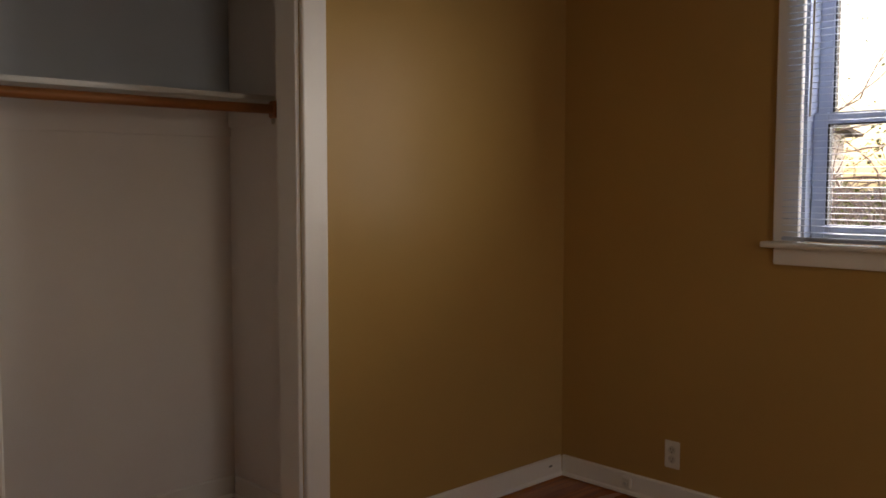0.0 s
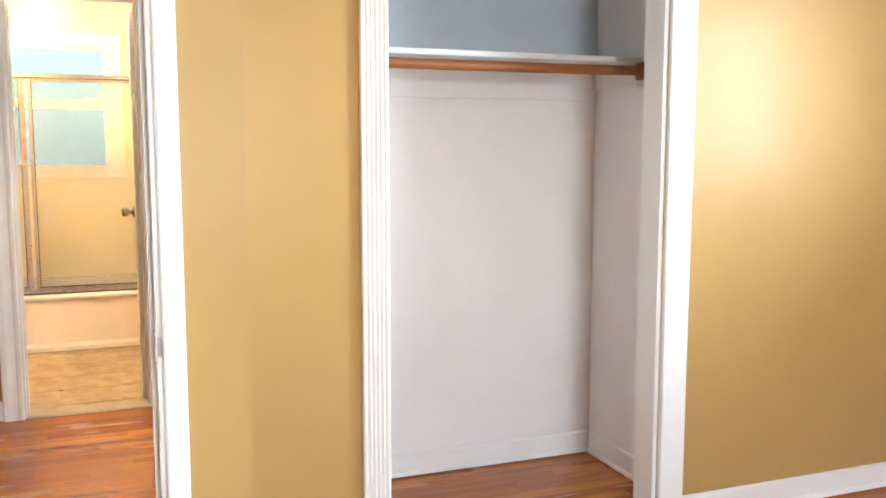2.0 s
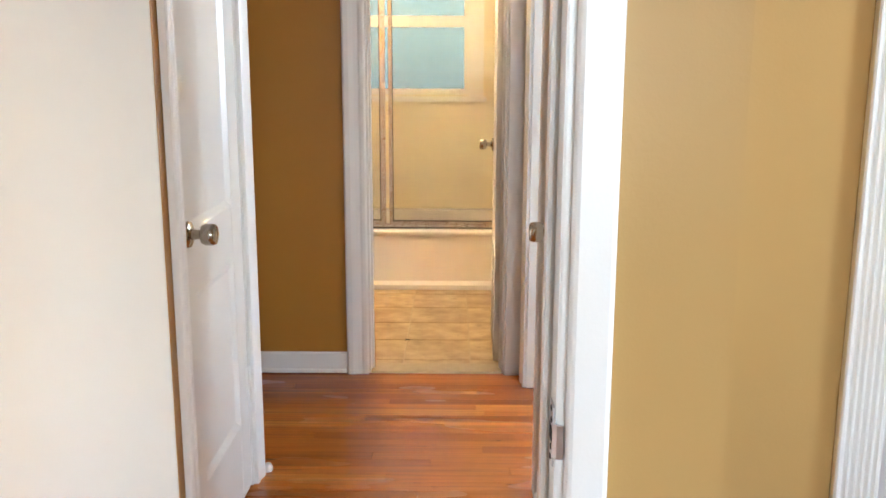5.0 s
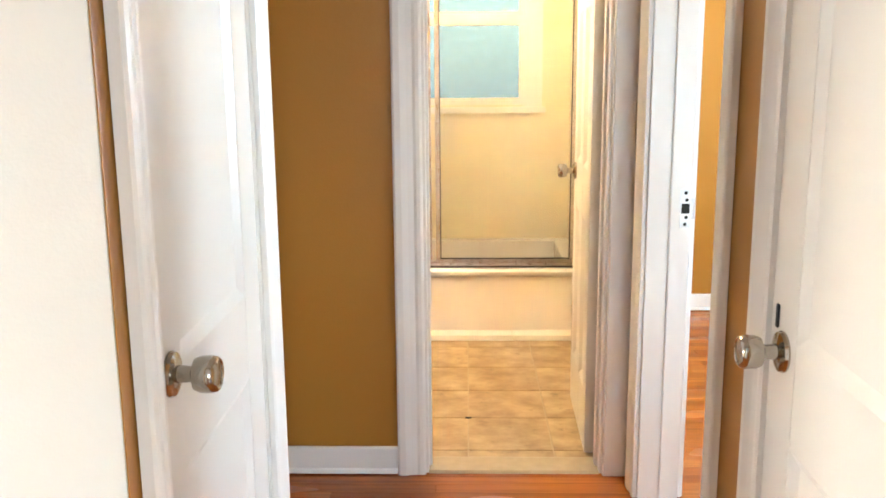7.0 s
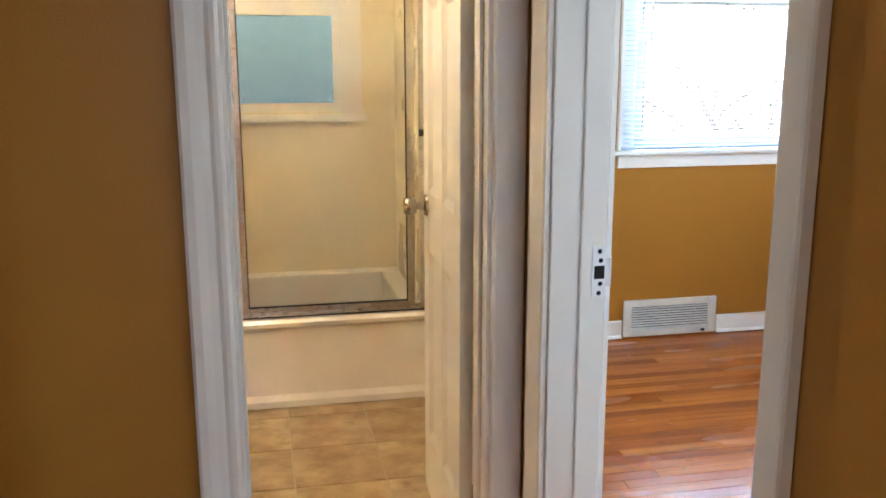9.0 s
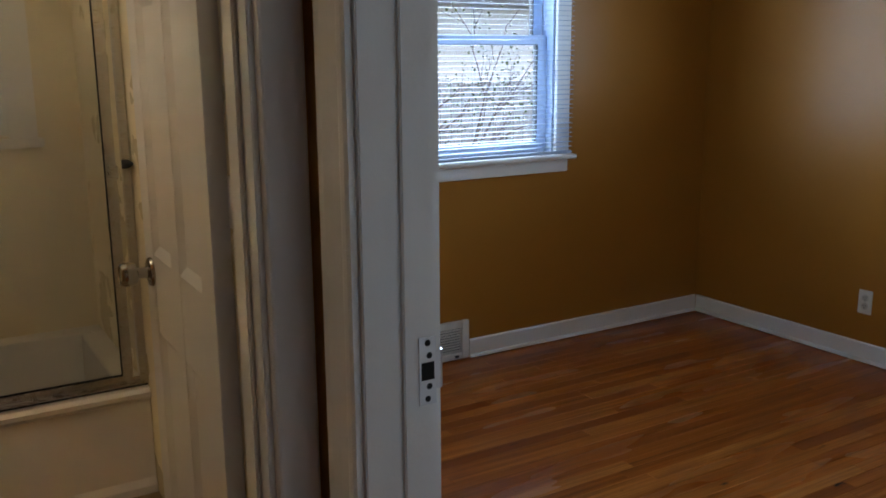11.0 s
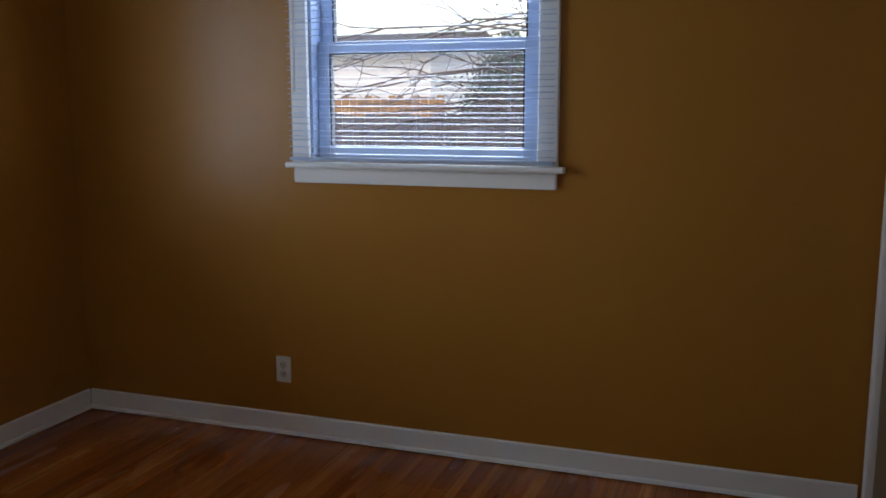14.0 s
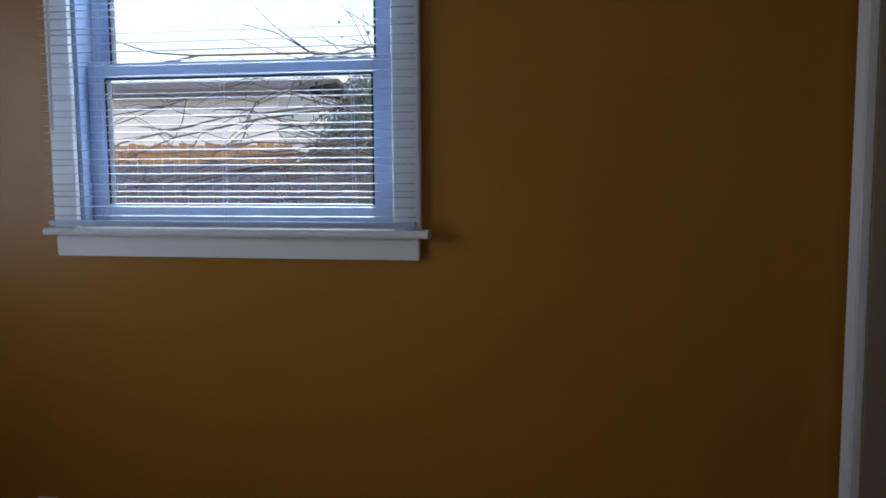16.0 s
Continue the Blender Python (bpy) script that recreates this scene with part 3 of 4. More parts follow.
part("head_jamb", boxm(0.771, 1.721, -0.004, 0.112, 2.034, 2.05, 0.002), TRIM, cl)
put_baseboard(facing_north(0, 3.296), 0.627, 1.919)
put_baseboard(facing_east(1.921, 0), -3.275, -2.64)
bb = put_baseboard(facing_north(0, NJ), 1.841, 3.143)
part("chipped_spot", boxm(3.054, 3.074, -0.0145, -0.0134, 0.057, 0.064), DARKGAP, bb, "small dark chip in the paint")
put_baseboard(facing_north(0, NJ), 0.27, 0.678)
put_baseboard(facing_east(E1, 0), -2.512, 2.18)
shelf = thing("closet_shelf", None, "white painted closet shelf on wall cleats", "shelf")
part("board", boxm(0.627, 1.919, 2.945, 3.288, 1.642, 1.662, 0.003), CHALK, shelf)
part("back_cleat", boxm(0.627, 1.919, 3.278, 3.2955, 1.515, 1.641, 0.003), CLOSET, shelf)
part("side_cleat", boxm(1.902, 1.9205, 2.953, 3.277, 1.555, 1.641, 0.003), CLOSET, shelf)
part("side_cleat", boxm(0.6255, 0.644, 2.953, 3.277, 1.555, 1.641, 0.003), CLOSET, shelf)
pole = thing("closet_pole", None, "orange-brown varnished wooden hanging pole", "closet pole")
part("rod", tube([(0.644, 2.935, 1.610), (1.0, 2.935, 1.608), (1.5, 2.935, 1.608), (1.900, 2.935, 1.610)], 0.0185, 20), POLE, pole, "", True)
for x in (0.644, 1.890):
    part("pole_socket", boxm(x, x + 0.012, 2.90, 2.953, 1.575, 1.64, 0.004), POLE, pole, "wooden pole socket")

# bedroom one: window, outlet, cable plate
window_unit(1, facing_east(E1, 0), -1.452, -0.44, 1.117, 2.10, 1.562, 0.148, (-1.538, -0.38), (-1.568, -0.35), "white double-hung window with stool and apron")
blind(facing_east(E1, 0), -1.49, -0.42, 1.124, 2.13, (-1.385, 1.56), "white slatted mini-blind with open slats", 2)
outlet(facing_east(E1, 1.948), 0.221, "white duplex wall outlet above the baseboard")
jack = thing("cable_jack", facing_east(E1, 2.155), "white cable jack on the baseboard", "wall jack")
part("plate", boxm(-0.022, 0.022, -0.03, -0.0145, 0.035, 0.08, 0.004), PLATE, jack)
part("nipple", lathe([(0.001, 0), (0.006, 0), (0.006, 0.01), (0.001, 0.01)], 12, None, pose(0, -0.03, 0.057, 90)), STEEL, jack)

# hall: closed cupboard doors face to face
e = stepped_profile(0.075, 0.021)
door_frame("door_frame_2", facing_west(HALL_L, 0), 2.96, 3.60, 0.109, mirrored(e, 0.075), e, back=False, stop=0.042, w_left=0.075, w_right=0.075)
panel_door("door_2", facing_west(HALL_L + 0.0, 0) @ pose(2.977, 0.003, 0), 0.606, 2.03, [(0.112, 0.494, 0.25, 0.765), (0.112, 0.494, 0.928, 1.92)], (0.062, 0.925), label="white two-panel hall cupboard door, closed", hinges=(0.36, 1.75), hinge_side=0.608)
door_frame("door_frame_3", facing_east(HALL_R, 0), -3.28, -2.64, 0.157, mirrored(e, 0.075), e, back=False, stop=0.042, w_left=0.075, w_right=0.075)
door3 = panel_door("door_3", facing_east(HALL_R - 0.012, 0) @ pose(-3.263, 0.003, 0), 0.606, 2.03, [(0.112, 0.494, 0.25, 0.765), (0.112, 0.494, 0.928, 1.92)], (0.060, 0.905), label="white two-panel hall cupboard door, closed", hinges=(0.36, 1.75), hinge_side=0.608)
part("latch_notch", boxm(0.026, 0.038, -0.004, -0.0004, 0.936, 0.976, 0.0018), DARKGAP, door3, "dark latch notch above the knob")
stopper = thing("door_bumper", pose(-0.665, 3.69, 0), "small white door bumper at the casing foot", "door stop")
part("foot", lathe([(0.001, 0), (0.014, 0), (0.016, 0.012), (0.011, 0.026), (0.001, 0.03)], 14), TRIM, stopper, "", True)
put_baseboard(facing_west(HALL_L, 0), 2.86, 2.885)
put_baseboard(facing_east(HALL_R, 0), -3.51, -3.352)
put_baseboard(facing_north(0, BATH), -1.497, -0.513)
put_baseboard(facing_north(0, 2.856), -2.2, -0.71)

# hall to bathroom
door_frame("door_frame_4", facing_north(0, BATH), -0.424, 0.182, 0.12, mirrored(stepped_profile(0.093, 0.022), 0.093), board_profile(0.0765, 0.02), back=False, stop=0.04, w_left=0.093, w_right=0.0765)
SIX = [(a, b, lo, hi) for a, b in ((0.085, 0.25), (0.32, 0.485)) for lo, hi in ((0.22, 0.82), (1.0, 1.55), (1.63, 1.92))]
panel_door("door_4", pose(0.170, 4.822, 0, 0, 0, 88.5), 0.57, 2.02, SIX, (0.51, 0.955), label="white panelled bathroom door standing open", hinges=(0.335, 1.18, 1.8), hinge_side=0.0)
tagged(link("threshold", prism([(4.67, 0.0), (4.68, 0.008), (4.78, 0.009), (4.797, 0.004), (4.797, 0.0)], -0.408, 0.166, "x"), GROUT), "thin worn bathroom door threshold", "threshold", kind="structure")

# hall to bedroom two
fr5 = door_frame("door_frame_5", facing_east(HALL_N, 0), -4.508, -3.575, 0.123, mirrored(stepped_profile(0.095, 0.021), 0.095), board_profile(0.05, 0.02), stop=None, w_left=0.095, w_right=0.05)
for u in (-4.492, -3.60):
    part("door_stop", boxm(u, u + 0.008, 0.064, 0.074, 0, 2.034, 0.002), TRIM, fr5)
part("jamb", boxm(-3.591, -3.575, -0.036, -0.0025, 0.0, 2.05, 0.002), TRIM, fr5)
part("casing", prism(shifted(board_profile(0.05, 0.02), -3.581, -0.0365), 0.0, 2.13, "z"), TRIM, fr5)
strike_plate(pose(0.372, 4.4915, 0.933, 0, 0, 0), "steel strike plate with dark holes on the door jamb")
panel_door("door_5", pose(0.412, 3.565, 0, 0, 0, -3), 0.90, 2.02, [(0.12, 0.78, 0.25, 0.76), (0.12, 0.78, 0.93, 1.90)], (0.84, 0.95), label="white two-panel bedroom door standing open", hinges=(0.3, 1.8))

# bedroom two
put_baseboard(facing_north(0, N2), 0.40, 1.412)
put_baseboard(facing_north(0, N2), 1.932, 3.46)
put_baseboard(facing_east(E2, 0), -6.75, -3.478)
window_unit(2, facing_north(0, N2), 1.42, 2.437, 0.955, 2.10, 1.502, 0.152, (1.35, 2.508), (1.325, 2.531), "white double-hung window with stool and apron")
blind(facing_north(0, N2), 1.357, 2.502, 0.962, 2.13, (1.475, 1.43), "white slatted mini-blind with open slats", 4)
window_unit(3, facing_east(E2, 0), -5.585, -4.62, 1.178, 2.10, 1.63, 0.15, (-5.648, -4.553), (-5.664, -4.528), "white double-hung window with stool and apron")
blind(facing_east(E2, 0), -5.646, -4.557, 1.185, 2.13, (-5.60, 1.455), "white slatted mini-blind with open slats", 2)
outlet(facing_east(E2, 5.729), 0.29, "white duplex wall outlet above the baseboard")
vent = thing("floor_register", facing_north(0, N2), "white metal wall register with fine louvres", "vent")
part("frame", boxm(1.42, 1.46, -0.022, -0.003, 0.012, 0.20, 0.003), PLATE, vent)
part("frame", boxm(1.882, 1.922, -0.022, -0.003, 0.012, 0.20, 0.003), PLATE, vent)
part("frame", boxm(1.46, 1.882, -0.022, -0.003, 0.165, 0.20, 0.003), PLATE, vent)
part("frame", boxm(1.46, 1.882, -0.022, -0.003, 0.012, 0.045, 0.003), PLATE, vent)
part("backing", boxm(1.46, 1.882, -0.005, -0.003, 0.045, 0.165), DARKGAP, vent)
for k in range(9):
    part("louvre", prism([(-0.019, 0.049 + k * 0.013), (-0.008, 0.054 + k * 0.013), (-0.008, 0.0555 + k * 0.013), (-0.019, 0.0505 + k * 0.013)], 1.46, 1.882, "x"), PLATE, vent)
part("damper_lever", boxm(1.84, 1.86, -0.03, -0.021, 0.022, 0.034, 0.002), DARKGAP, vent)
cl2 = thing("closet_frame", None, "white painted closet opening trim", "closet frame", kind="structure")
part("casing", boxm(3.352, 3.44, S2 + 0.0025, S2 + 0.030, 0, 2.13, 0.004), TRIM, cl2)
part("casing", boxm(2.32, 2.428, S2 + 0.0025, S2 + 0.021, 0, 2.13, 0.004), TRIM, cl2)
part("head_casing", boxm(2.428, 3.352, S2 + 0.0025, S2 + 0.021, 2.036, 2.13, 0.004), TRIM, cl2)
# Both jambs carry their shade as a beige tone beside the white casings.
part("jamb", boxm(3.344, 3.36, 3.315, S2 + 0.004, 0, 2.05, 0.002), JAMBSHADE, cl2, "white jamb coloured dull beige for its shade")
part("jamb", boxm(2.42, 2.436, 3.315, S2 + 0.004, 0, 2.05, 0.002), JAMBSHADE, cl2, "white jamb coloured dull beige for its shade")
panel_door("closet_door", pose(2.40, S2 + 0.079, 0, 0, 0, 180), 0.76, 2.02, [(0.115, 0.645, 0.25, 0.76), (0.115, 0.645, 0.93, 1.90)], None, label="white two-panel closet door folded back on the wall", hinges=(0.3, 1.8))

# ---- bathroom ----
tub = thing("bathtub", None, "white enamelled alcove bathtub with straight apron", "bathtub")
bm = bmesh.new()
prism([(6.178, 0.003), (6.178, 0.03), (6.19, 0.055), (6.19, 0.33), (6.173, 0.345), (6.171, 0.36), (6.183, 0.372), (6.255, 0.374), (6.257, 0.003)], -1.497, 0.307, "x", bm)
part("apron", bm, ENAMEL, tub)
part("rim", boxm(-1.497, 0.307, 6.92, 7.017, 0.003, 0.374, 0.004), ENAMEL, tub)
part("basin_end", boxm(0.22, 0.307, 6.258, 6.919, 0.003, 0.374, 0.004), ENAMEL, tub)
part("basin_end", boxm(-1.497, -1.40, 6.258, 6.919, 0.003, 0.374, 0.004), ENAMEL, tub)
part("basin_floor", boxm(-1.399, 0.219, 6.258, 6.919, 0.003, 0.06), ENAMEL, tub)
sh = thing("shower_enclosure", None, "aluminium framed sliding shower doors on the tub rim", "shower doors")
part("bottom_track", boxm(-1.49, 0.305, 6.195, 6.24, 0.375, 0.392, 0.003), ALU, sh)
part("bottom_track_lip", boxm(-1.49, 0.305, 6.213, 6.22, 0.392, 0.405), ALU, sh)
part("top_rail", boxm(-1.49, 0.305, 6.191, 6.245, 1.73, 1.775, 0.004), ALU, sh)
part("top_rail_groove", boxm(-1.49, 0.305, 6.188, 6.1905, 1.745, 1.751), DARKGAP, sh)
part("track_groove", boxm(-1.49, 0.305, 6.1925, 6.1945, 0.379, 0.384), DARKGAP, sh, "dark track groove")
part("towel_bar_end", prism([(6.13, 1.108), (6.13, 1.114), (6.199, 1.118), (6.199, 1.09)], 0.279, 0.299, "x"), DARKGAP, sh, "dark towel bar bracket")
part("wall_channel", boxm(0.283, 0.307, 6.20, 6.235, 0.392, 1.73, 0.003), ALU, sh)
for x0, x1, y in ((-0.432, 0.262, 6.201), (-1.2, -0.452, 6.225)):
    d = part("sliding_door", boxm(x0, x0 + 0.022, y, y + 0.014, 0.40, 1.74, 0.003), ALU, sh, "aluminium edged glass shower door")
    part("door_stile", boxm(x1 - 0.032, x1, y, y + 0.014, 0.40, 1.74, 0.003), ALU, d)
    part("door_rail", boxm(x0 + 0.022, x1 - 0.032, y, y + 0.014, 0.40, 0.42, 0.003), ALU, d)
    g = part("door_glass", boxm(x0 + 0.022, x1 - 0.032, y + 0.006, y + 0.009, 0.42, 1.735), SHOWERGLASS, d, "lightly textured glass")
    g.visible_shadow = False
    for a, b, lo, hi in ((x0 + 0.022, x0 + 0.026, 0.42, 1.735), (x1 - 0.036, x1 - 0.032, 0.42, 1.735), (x0 + 0.026, x1 - 0.036, 0.42, 0.425)):
        part("gasket", boxm(a, b, y - 0.001, y + 0.0055, lo, hi), DARKGAP, d, "dark rubber gasket")
    for x in (x0 + 0.011, x1 - 0.012):
        part("towel_bracket", boxm(x - 0.012, x + 0.012, y - 0.03, y, 1.06, 1.105, 0.003), ALU, d)
bw = thing("window_4", facing_north(0, 7.02), "white bathroom window with textured obscure glass", "window", kind="structure")
part("casing", boxm(0.05, 0.15, -0.02, -0.0025, 1.135, 2.13, 0.004), TRIM, bw)
part("casing", boxm(-0.98, -0.885, -0.02, -0.0025, 1.135, 2.13, 0.004), TRIM, bw)
part("head_casing", boxm(-0.885, 0.05, -0.02, -0.0025, 2.045, 2.13, 0.004), TRIM, bw)
part("sill", boxm(-1.0, 0.17, -0.035, 0.03, 1.10, 1.135, 0.005), TRIM, bw)
for n, zl, zh, v in (("lower_sash", 1.145, 1.625, 0.03), ("upper_sash", 1.625, 2.05, 0.045)):
    s = part(n, boxm(-0.898, -0.855, v, v + 0.03, zl, zh, 0.003), TRIM, bw)
    part("sash_stile", boxm(0.02, 0.063, v, v + 0.03, zl, zh, 0.003), TRIM, s)
    part("sash_rail", boxm(-0.855, 0.02, v, v + 0.03, zl, zl + 0.04, 0.003), TRIM, s)
    part("sash_rail", boxm(-0.855, 0.02, v, v + 0.03, zh - 0.035, zh, 0.003), TRIM, s)
    g = part("pane", boxm(-0.855, 0.02, v + 0.013, v + 0.017, zl + 0.04, zh - 0.035), FROST, s, "obscure pebbled glass")
    g.visible_shadow = False
lamp = thing("ceiling_light", pose(-0.5, 5.5, HEIGHT), "round ceiling light with opal glass bowl", "ceiling light")
part("base", lathe([(0.001, -0.001), (0.09, -0.001), (0.09, -0.03), (0.001, -0.03)], 28), PLATE, lamp)
bowl = part("bowl", lathe([(0.088, -0.03), (0.13, -0.07), (0.14, -0.12), (0.12, -0.2), (0.07, -0.245), (0.001, -0.255)][::-1], 28), LAMPGLASS, lamp, "", True)
bowl.visible_shadow = False

# ---- outdoors ----
def blob_noise(rnd, s):
    return Vector((rnd.uniform(-s, s), rnd.uniform(-s, s), rnd.uniform(-s, s)))


tagged(link("ground", boxm(-150, 150, -150, 150, -0.9, -0.6), GROUND), "dull winter lawn round the house", "ground", kind="structure")


def bare_shrub(x, y, height, spread, stems, seed, leafy=0, label="leafless grey-brown shrub with tangled twigs"):
    """Stems that fork three times into thin crooked twigs; leafy ones carry small leaf clusters too."""
    rnd = random.Random(seed)
    root = thing("bare_shrub", pose(x, y, -0.6), label, "shrub", "shrubs behind the house")
    trunk, twigs, tips = bmesh.new(), bmesh.new(), []

    def grow(bm, p, d, length, r, depth):
        pts = [p]
        for k in range(4):
            d = (d + blob_noise(rnd, 0.22) + Vector((0, 0, 0.04))).normalized()
            pts.append(pts[-1] + d * length / 4)
        tube(pts, r, 4 if depth else 6, bm, 0.55)
        tips.append(pts[-1])
        if depth < 4:
            for k in range(rnd.choice((2, 2, 3))):
                at = pts[rnd.choice((1, 2, 3, 4))]
                grow(twigs, at, (d + blob_noise(rnd, 0.75)).normalized(), length * rnd.uniform(0.5, 0.8), r * 0.6, depth + 1)

    for k in range(stems):
        a = rnd.uniform(0, 2 * math.pi)
        lean = Vector((math.cos(a) * spread, math.sin(a) * spread, 1)).normalized()
        grow(trunk, Vector((math.cos(a) * 0.15, math.sin(a) * 0.15, 0)), lean, height * rnd.uniform(0.35, 0.55), 0.019 * height / 2, 0)
    part("stems", trunk, BARK, root)
    tagged(part("twigs", twigs, BARK, root), kind="stuff")
    if leafy:
        bm = bmesh.new()
        for t in tips:
            for k in range(leafy):
                c, n = t + blob_noise(rnd, 0.16), blob_noise(rnd, 1).normalized()
                s = n.orthogonal().normalized() * rnd.uniform(0.008, 0.016)
                u = n.cross(s) * 1.6
                bm.faces.new([bm.verts.new(c + q) for q in (-s, u * 0.6, s, -u)])
        tagged(part("leaves", bm, LEAF, root, "small dull green leaves"), kind="stuff")
    return root


SHRUBS = ((8.8, 5.9, 2.3, 1.6, 18, 0), (8.9, 4.6, 2.4, 1.6, 18, 0), (8.6, 3.6, 3.2, 1.4, 20, 3), (8.0, 3.4, 3.4, 0.9, 14, 4),
          (7.6, 4.6, 2.5, 1.4, 18, 0), (7.7, 5.5, 2.4, 1.5, 18, 0), (7.8, 6.4, 2.4, 1.4, 18, 0), (7.5, 7.2, 2.3, 1.4, 14, 0),
          (7.4, 1.2, 3.0, 0.7, 8, 6), (6.9, -0.2, 2.8, 0.7, 8, 4), (7.0, 1.9, 2.9, 1.0, 10, 5), (2.2, 10.9, 2.4, 0.7, 3, 6), (3.4, 11.2, 2.5, 0.7, 4, 5), (-1.1, 9.2, 2.9, 0.7, 14, 8))
for k, (x, y, h, sp, st, lf) in enumerate(SHRUBS):
    bare_shrub(x, y, h, sp, st, 11 + k, lf, "leafless grey-brown shrub with tangled twigs" if not lf else "tangled shrub with a few dull green leaves")


def arching_shrub(x, y, canes, seed, heading, label):
    """Long canes that rise from one crown and bow over to one side, with short twigs along them."""
    rnd = random.Random(seed)
    root = thing("arching_shrub", pose(x, y, -0.6), label, "shrub", "shrubs behind the house")
    twigs = bmesh.new()
    for k in range(canes):
        a = radians(heading + rnd.uniform(-38, 38))
        reach, rise = rnd.uniform(2.0, 4.6), rnd.uniform(1.6, 2.7)
        bend = rnd.uniform(0.55, 0.9)
        pts = []
        for i in range(9):
            f = i / 8
            h = rise * math.sin(min(1.0, f / bend) * math.pi / 2) - (max(0.0, f - bend) * 1.6) ** 2
            pts.append(Vector((math.cos(a) * reach * f ** 1.25, math.sin(a) * reach * f ** 1.25, h)) + (blob_noise(rnd, 0.03) if i else Vector()))
        part("cane", tube(pts, rnd.uniform(0.011, 0.018), 5, None, 0.3), BARK, root)
        for i in range(3, 9):
            for n in range(2):
                d = (pts[i] - pts[i - 1]).normalized() + blob_noise(rnd, 0.7)
                q = [pts[i]]
                for m in range(3):
                    d = (d + blob_noise(rnd, 0.3)).normalized()
                    q.append(q[-1] + d * rnd.uniform(0.08, 0.2))
                tube(q, 0.005, 3, twigs, 0.5)
    tagged(part("twigs", twigs, BARK, root), kind="stuff")
    return root


for x, y, n, seed, heading in ((6.4, 3.3, 22, 91, 88), (7.0, 3.5, 20, 92, 84), (7.0, 0.1, 9, 93, 80), (4.6, 10.6, 4, 94, 175)):
    arching_shrub(x, y, n, seed, heading, "leafless shrub with long arching canes")


def evergreen(x, y, height, radius, seed, label):
    """A conical evergreen: trunk, drooping whorled limbs and many small sprays of needles."""
    rnd = random.Random(seed)
    root = thing("evergreen_tree", pose(x, y, -0.6), label, "tree")
    part("trunk", tube([(0, 0, 0), (0.03, 0, height * 0.5), (0, 0.02, height)], 0.12, 8, None, 0.2), BARK, root)
    limbs, sprays = bmesh.new(), bmesh.new()
    for k in range(200):
        f = rnd.uniform(0.06, 0.97)
        a, r = rnd.uniform(0, 2 * math.pi), radius * (1 - f) ** 0.7 * rnd.uniform(0.7, 1.1)
        tip = Vector((math.cos(a) * r, math.sin(a) * r, height * f - 0.15 * r))
        base = Vector((0, 0, height * f))
        tube([base, base.lerp(tip, 0.5) + Vector((0, 0, 0.05)), tip], 0.015, 4, limbs, 0.3)
        for i in range(60):
            c = base.lerp(tip, rnd.uniform(0.25, 1.05)) + blob_noise(rnd, 0.17)
            n = blob_noise(rnd, 1).normalized()
            p = n.orthogonal().normalized() * rnd.uniform(0.012, 0.03)
            q = n.cross(p).normalized() * rnd.uniform(0.05, 0.12)
            sprays.faces.new([sprays.verts.new(c + w) for w in (-p, q * 0.4, p, -q)])
    part("limbs", limbs, BARK, root)
    tagged(part("needles", sprays, NEEDLE, root, "dull blue-green needles"), kind="stuff")
    return root


evergreen(16.8, 8.3, 3.3, 2.5, 71, "blue-green evergreen tree beyond the fences")


def fence(m, length, z1, material, label, width=0.14):
    root = thing("fence", m, label, "fence")
    n = int(length / (width + 0.012))
    me = bpy.data.meshes.new("fence_board")
    bm = boxm(0, width, 0, 0.02, -0.58, z1, 0.004)
    bm.to_mesh(me)
    bm.free()
    me.materials.append(material)
    for k in range(n):
        ob = new("fence_board", me)
        ob.parent = root
        ob.location = (k * (width + 0.012), 0, -0.02 * ((k * 7) % 3))
    for z in (-0.2, z1 - 0.25):
        part("fence_rail", boxm(0, length, 0.021, 0.06, z, z + 0.08), material, root)
    for k in range(int(length / 2.4) + 1):
        part("fence_post", boxm(k * 2.4, k * 2.4 + 0.09, 0.061, 0.15, -0.6, z1 - 0.05), material, root)
    return root


fence(pose(10.5, 14.0, 0, 0, 0, -90), 18, 1.30, OLDWOOD, "weathered grey board fence behind shrubs")
fence(pose(15.0, 16.5, 0, 0, 0, -90), 7.6, 1.57, NEWWOOD, "orange-brown cedar board fence")
fence(pose(-3, 12.4, 0), 13, 1.15, PALEWOOD, "pale sun-bleached board fence behind shrubs")


def far_house(m, w, d, h, label):
    root = thing("house", m, label, "house")
    part("wall", boxm(0, w, 0, d, -0.6, h), SIDING, root)
    bm = bmesh.new()
    for k in range(int((h + 0.4) / 0.2)):
        z = -0.5 + k * 0.2
        prism([(-0.02, z), (-0.004, z + 0.19), (0.0, z + 0.19), (0.0, z)], 0, w, "x", bm)
    tagged(part("clapboard", bm, SIDING, root), kind="stuff")
    part("roof", prism([(-0.5, h - 0.1), (d / 2, h + 0.42), (d + 0.5, h - 0.1), (d + 0.5, h + 0.02), (d / 2, h + 0.55), (-0.5, h + 0.02)], -0.4, w + 0.4, "x"), ROOFING, root, "grey shingle roof")
    return root


far_house(pose(22, 20.5, 0, 0, 0, -90), 8.6, 7, 2.95, "white clapboard house with a grey roof")
far_house(pose(6.5, 20, 0), 9, 7, 2.6, "white clapboard house with a grey roof")


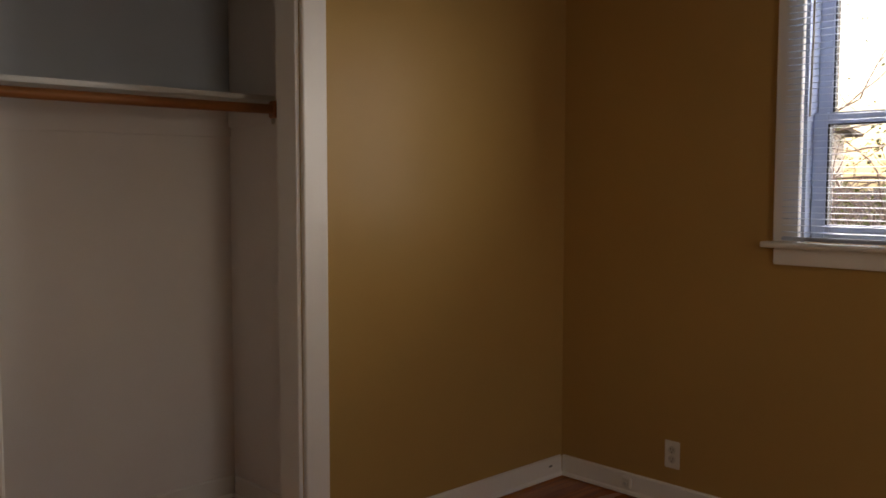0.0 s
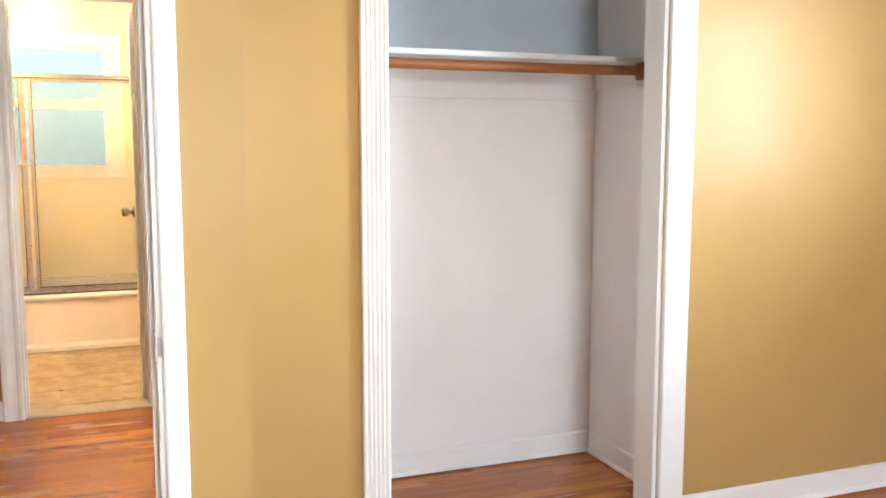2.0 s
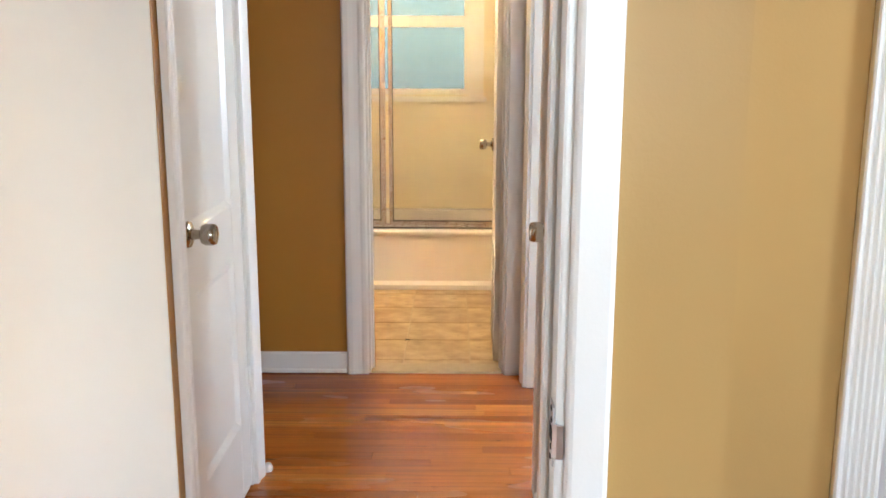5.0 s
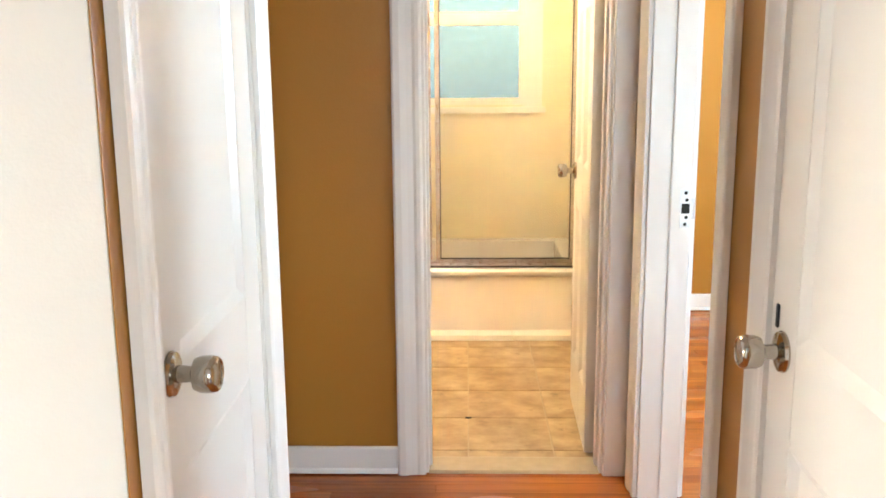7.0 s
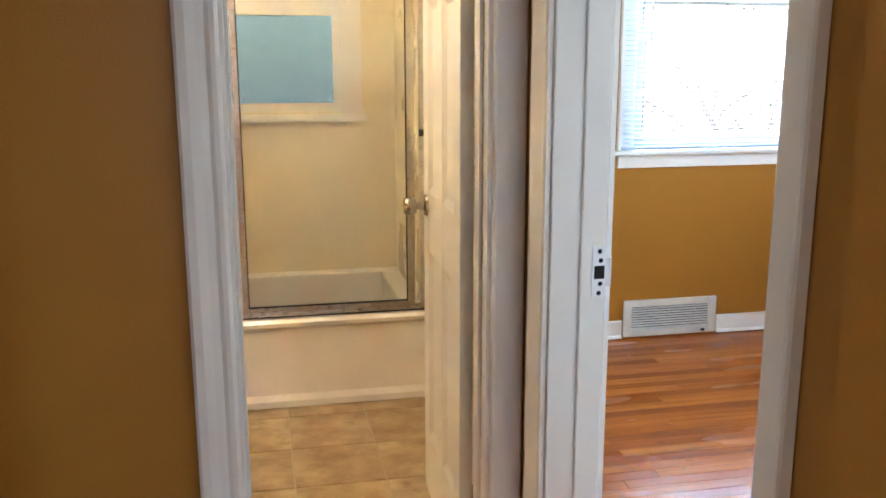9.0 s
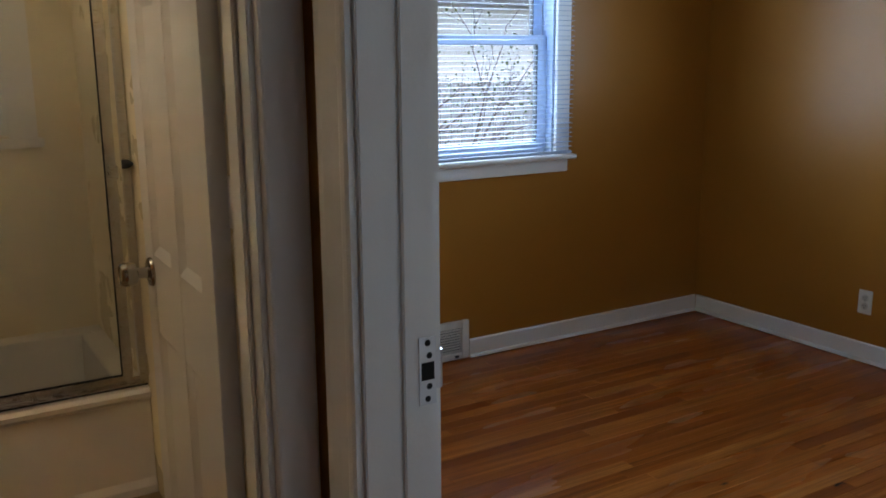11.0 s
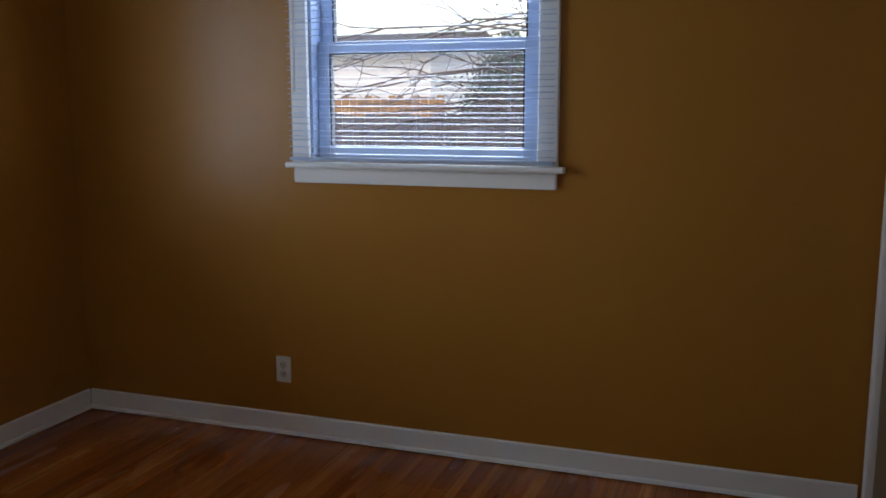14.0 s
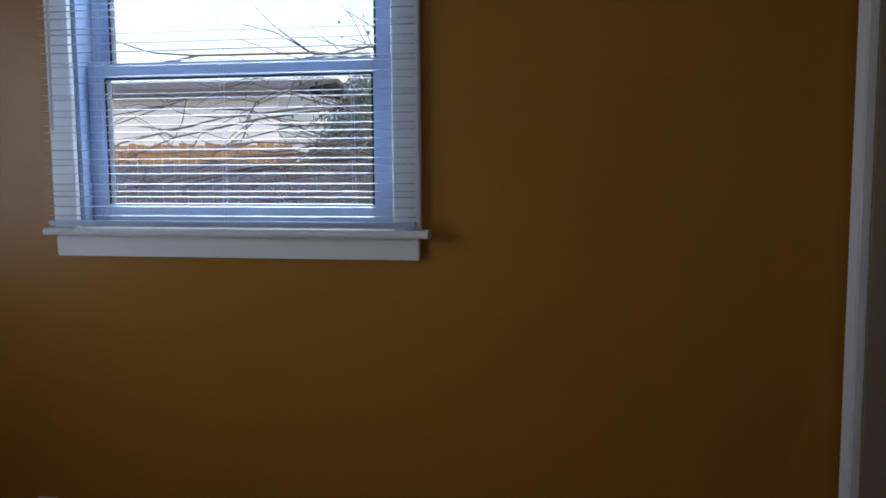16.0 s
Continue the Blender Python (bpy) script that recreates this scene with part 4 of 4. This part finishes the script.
# ---- floors, laid piece by piece ----
def board_mesh(x0, x1, y0, y1, top=0.0):
    g, c = 0.0002, 0.0007
    a, b, p, q = x0 + g, x1 - g, y0 + g, y1 - g
    vs = [(a, p, top - 0.018), (b, p, top - 0.018), (b, q, top - 0.018), (a, q, top - 0.018), (a, p, top - c), (b, p, top - c), (b, q, top - c), (a, q, top - c),
          (a + c, p + c, top), (b - c, p + c, top), (b - c, q - c, top), (a + c, q - c, top)]
    fs = [(0, 1, 5, 4), (1, 2, 6, 5), (2, 3, 7, 6), (3, 0, 4, 7), (4, 5, 9, 8), (5, 6, 10, 9), (6, 7, 11, 10), (7, 4, 8, 11), (8, 9, 10, 11)]
    return vs, fs


STRIP = 0.0572


def lay(root, x0, x1, y0, y1, seed, singly):
    """Oak strips from west to east with staggered ends; laid as parts of their own, or joined where hardly seen."""
    rnd = random.Random(seed)
    y, vs_all, fs_all = y0, [], []
    while y < y1 - 0.004:
        x = x0 - rnd.uniform(0, 0.7)
        top_y = min(y + STRIP, y1)
        while x < x1:
            ln = rnd.choice((0.45, 0.7, 0.9, 1.2, 1.6, 2.1))
            a, b = max(x, x0), min(x + ln, x1)
            if x1 - b < 0.12:
                b = x1
            if b - a > 0.03:
                vs, fs = board_mesh(a, b, y, top_y, rnd.uniform(-0.0005, 0.0))
                if singly:
                    me = bpy.data.meshes.new("floor_board")
                    me.from_pydata(vs, [], fs)
                    me.materials.append(OAK)
                    new("floor_board", me).parent = root
                else:
                    n = len(vs_all)
                    vs_all += vs
                    fs_all += [[i + n for i in f] for f in fs]
            x = b if b == x1 else x + ln
        y += STRIP
    if vs_all:
        me = bpy.data.meshes.new("floor_boards")
        me.from_pydata(vs_all, [], fs_all)
        me.materials.append(OAK)
        ob = new("floor_boards", me)
        ob.parent = root
        tagged(ob, kind="stuff")


def floor_slab(name, x0, x1, y0, y1, label, material=SUBFLOOR, top=-0.0185):
    return tagged(link(name, boxm(x0, x1, y0, y1, -0.12, top), material), label, "floor", kind="structure")


f2 = floor_slab("floor_bedroom_two", 0.30, 3.63, 3.32, 6.92, "varnished oak strip floor")
lay(f2, 0.30, E2 + 0.005, S2 - 0.2, N2 + 0.005, 3, True)
fh = floor_slab("floor_hall", -2.25, 0.30, 1.885, 4.68, "varnished oak strip floor")
lay(fh, -0.95, 0.30, 2.30, 4.68, 5, True)
lay(fh, -0.95, 0.30, 1.885, 2.30, 6, False)
lay(fh, -2.25, -0.95, 1.885, 4.68, 7, False)
f1 = floor_slab("floor_bedroom_one", -2.25, 3.31, -2.3, 1.885, "varnished oak strip floor")
lay(f1, -2.25, E1 + 0.005, -2.3, 1.885, 8, False)
fc = floor_slab("floor_closet", 0.30, 3.31, 1.885, 3.32, "varnished oak strip floor")
lay(fc, 0.30, E1 + 0.005, 1.885, 3.30, 9, True)
fl = floor_slab("floor_living_room", -5.65, -2.25, -2.3, 3.07, "varnished oak strip floor")
lay(fl, -5.6, -2.25, -2.3, 3.0, 10, False)

fb = floor_slab("floor_bathroom", -1.6, 0.385, 4.68, 7.14, "beige vinyl tile floor with pale joints", GROUT, 0.0)
TILE = 0.305
for i in range(-4, 3):
    for j in range(-3, 4):
        x0, x1 = max(-0.274 + i * TILE, -1.5), min(-0.274 + (i + 1) * TILE, 0.31)
        y0, y1 = max(5.465 + j * TILE, 4.68), min(5.465 + (j + 1) * TILE, 6.177)
        if x1 - x0 < 0.02 or y1 - y0 < 0.02:
            continue
        vs, fs = board_mesh(x0 + 0.0025, x1 - 0.0025, y0 + 0.0025, y1 - 0.0025, 0.0025)
        me = bpy.data.meshes.new("tile")
        me.from_pydata([(x, y, max(z, 0.0003)) for x, y, z in vs], [], fs)
        me.materials.append(VINYL)
        new("tile", me).parent = fb
part("worn_spot", boxm(-0.286, -0.262, 5.151, 5.167, 0.0027, 0.0033), BLACK, fb, "small black worn spot at a tile corner")
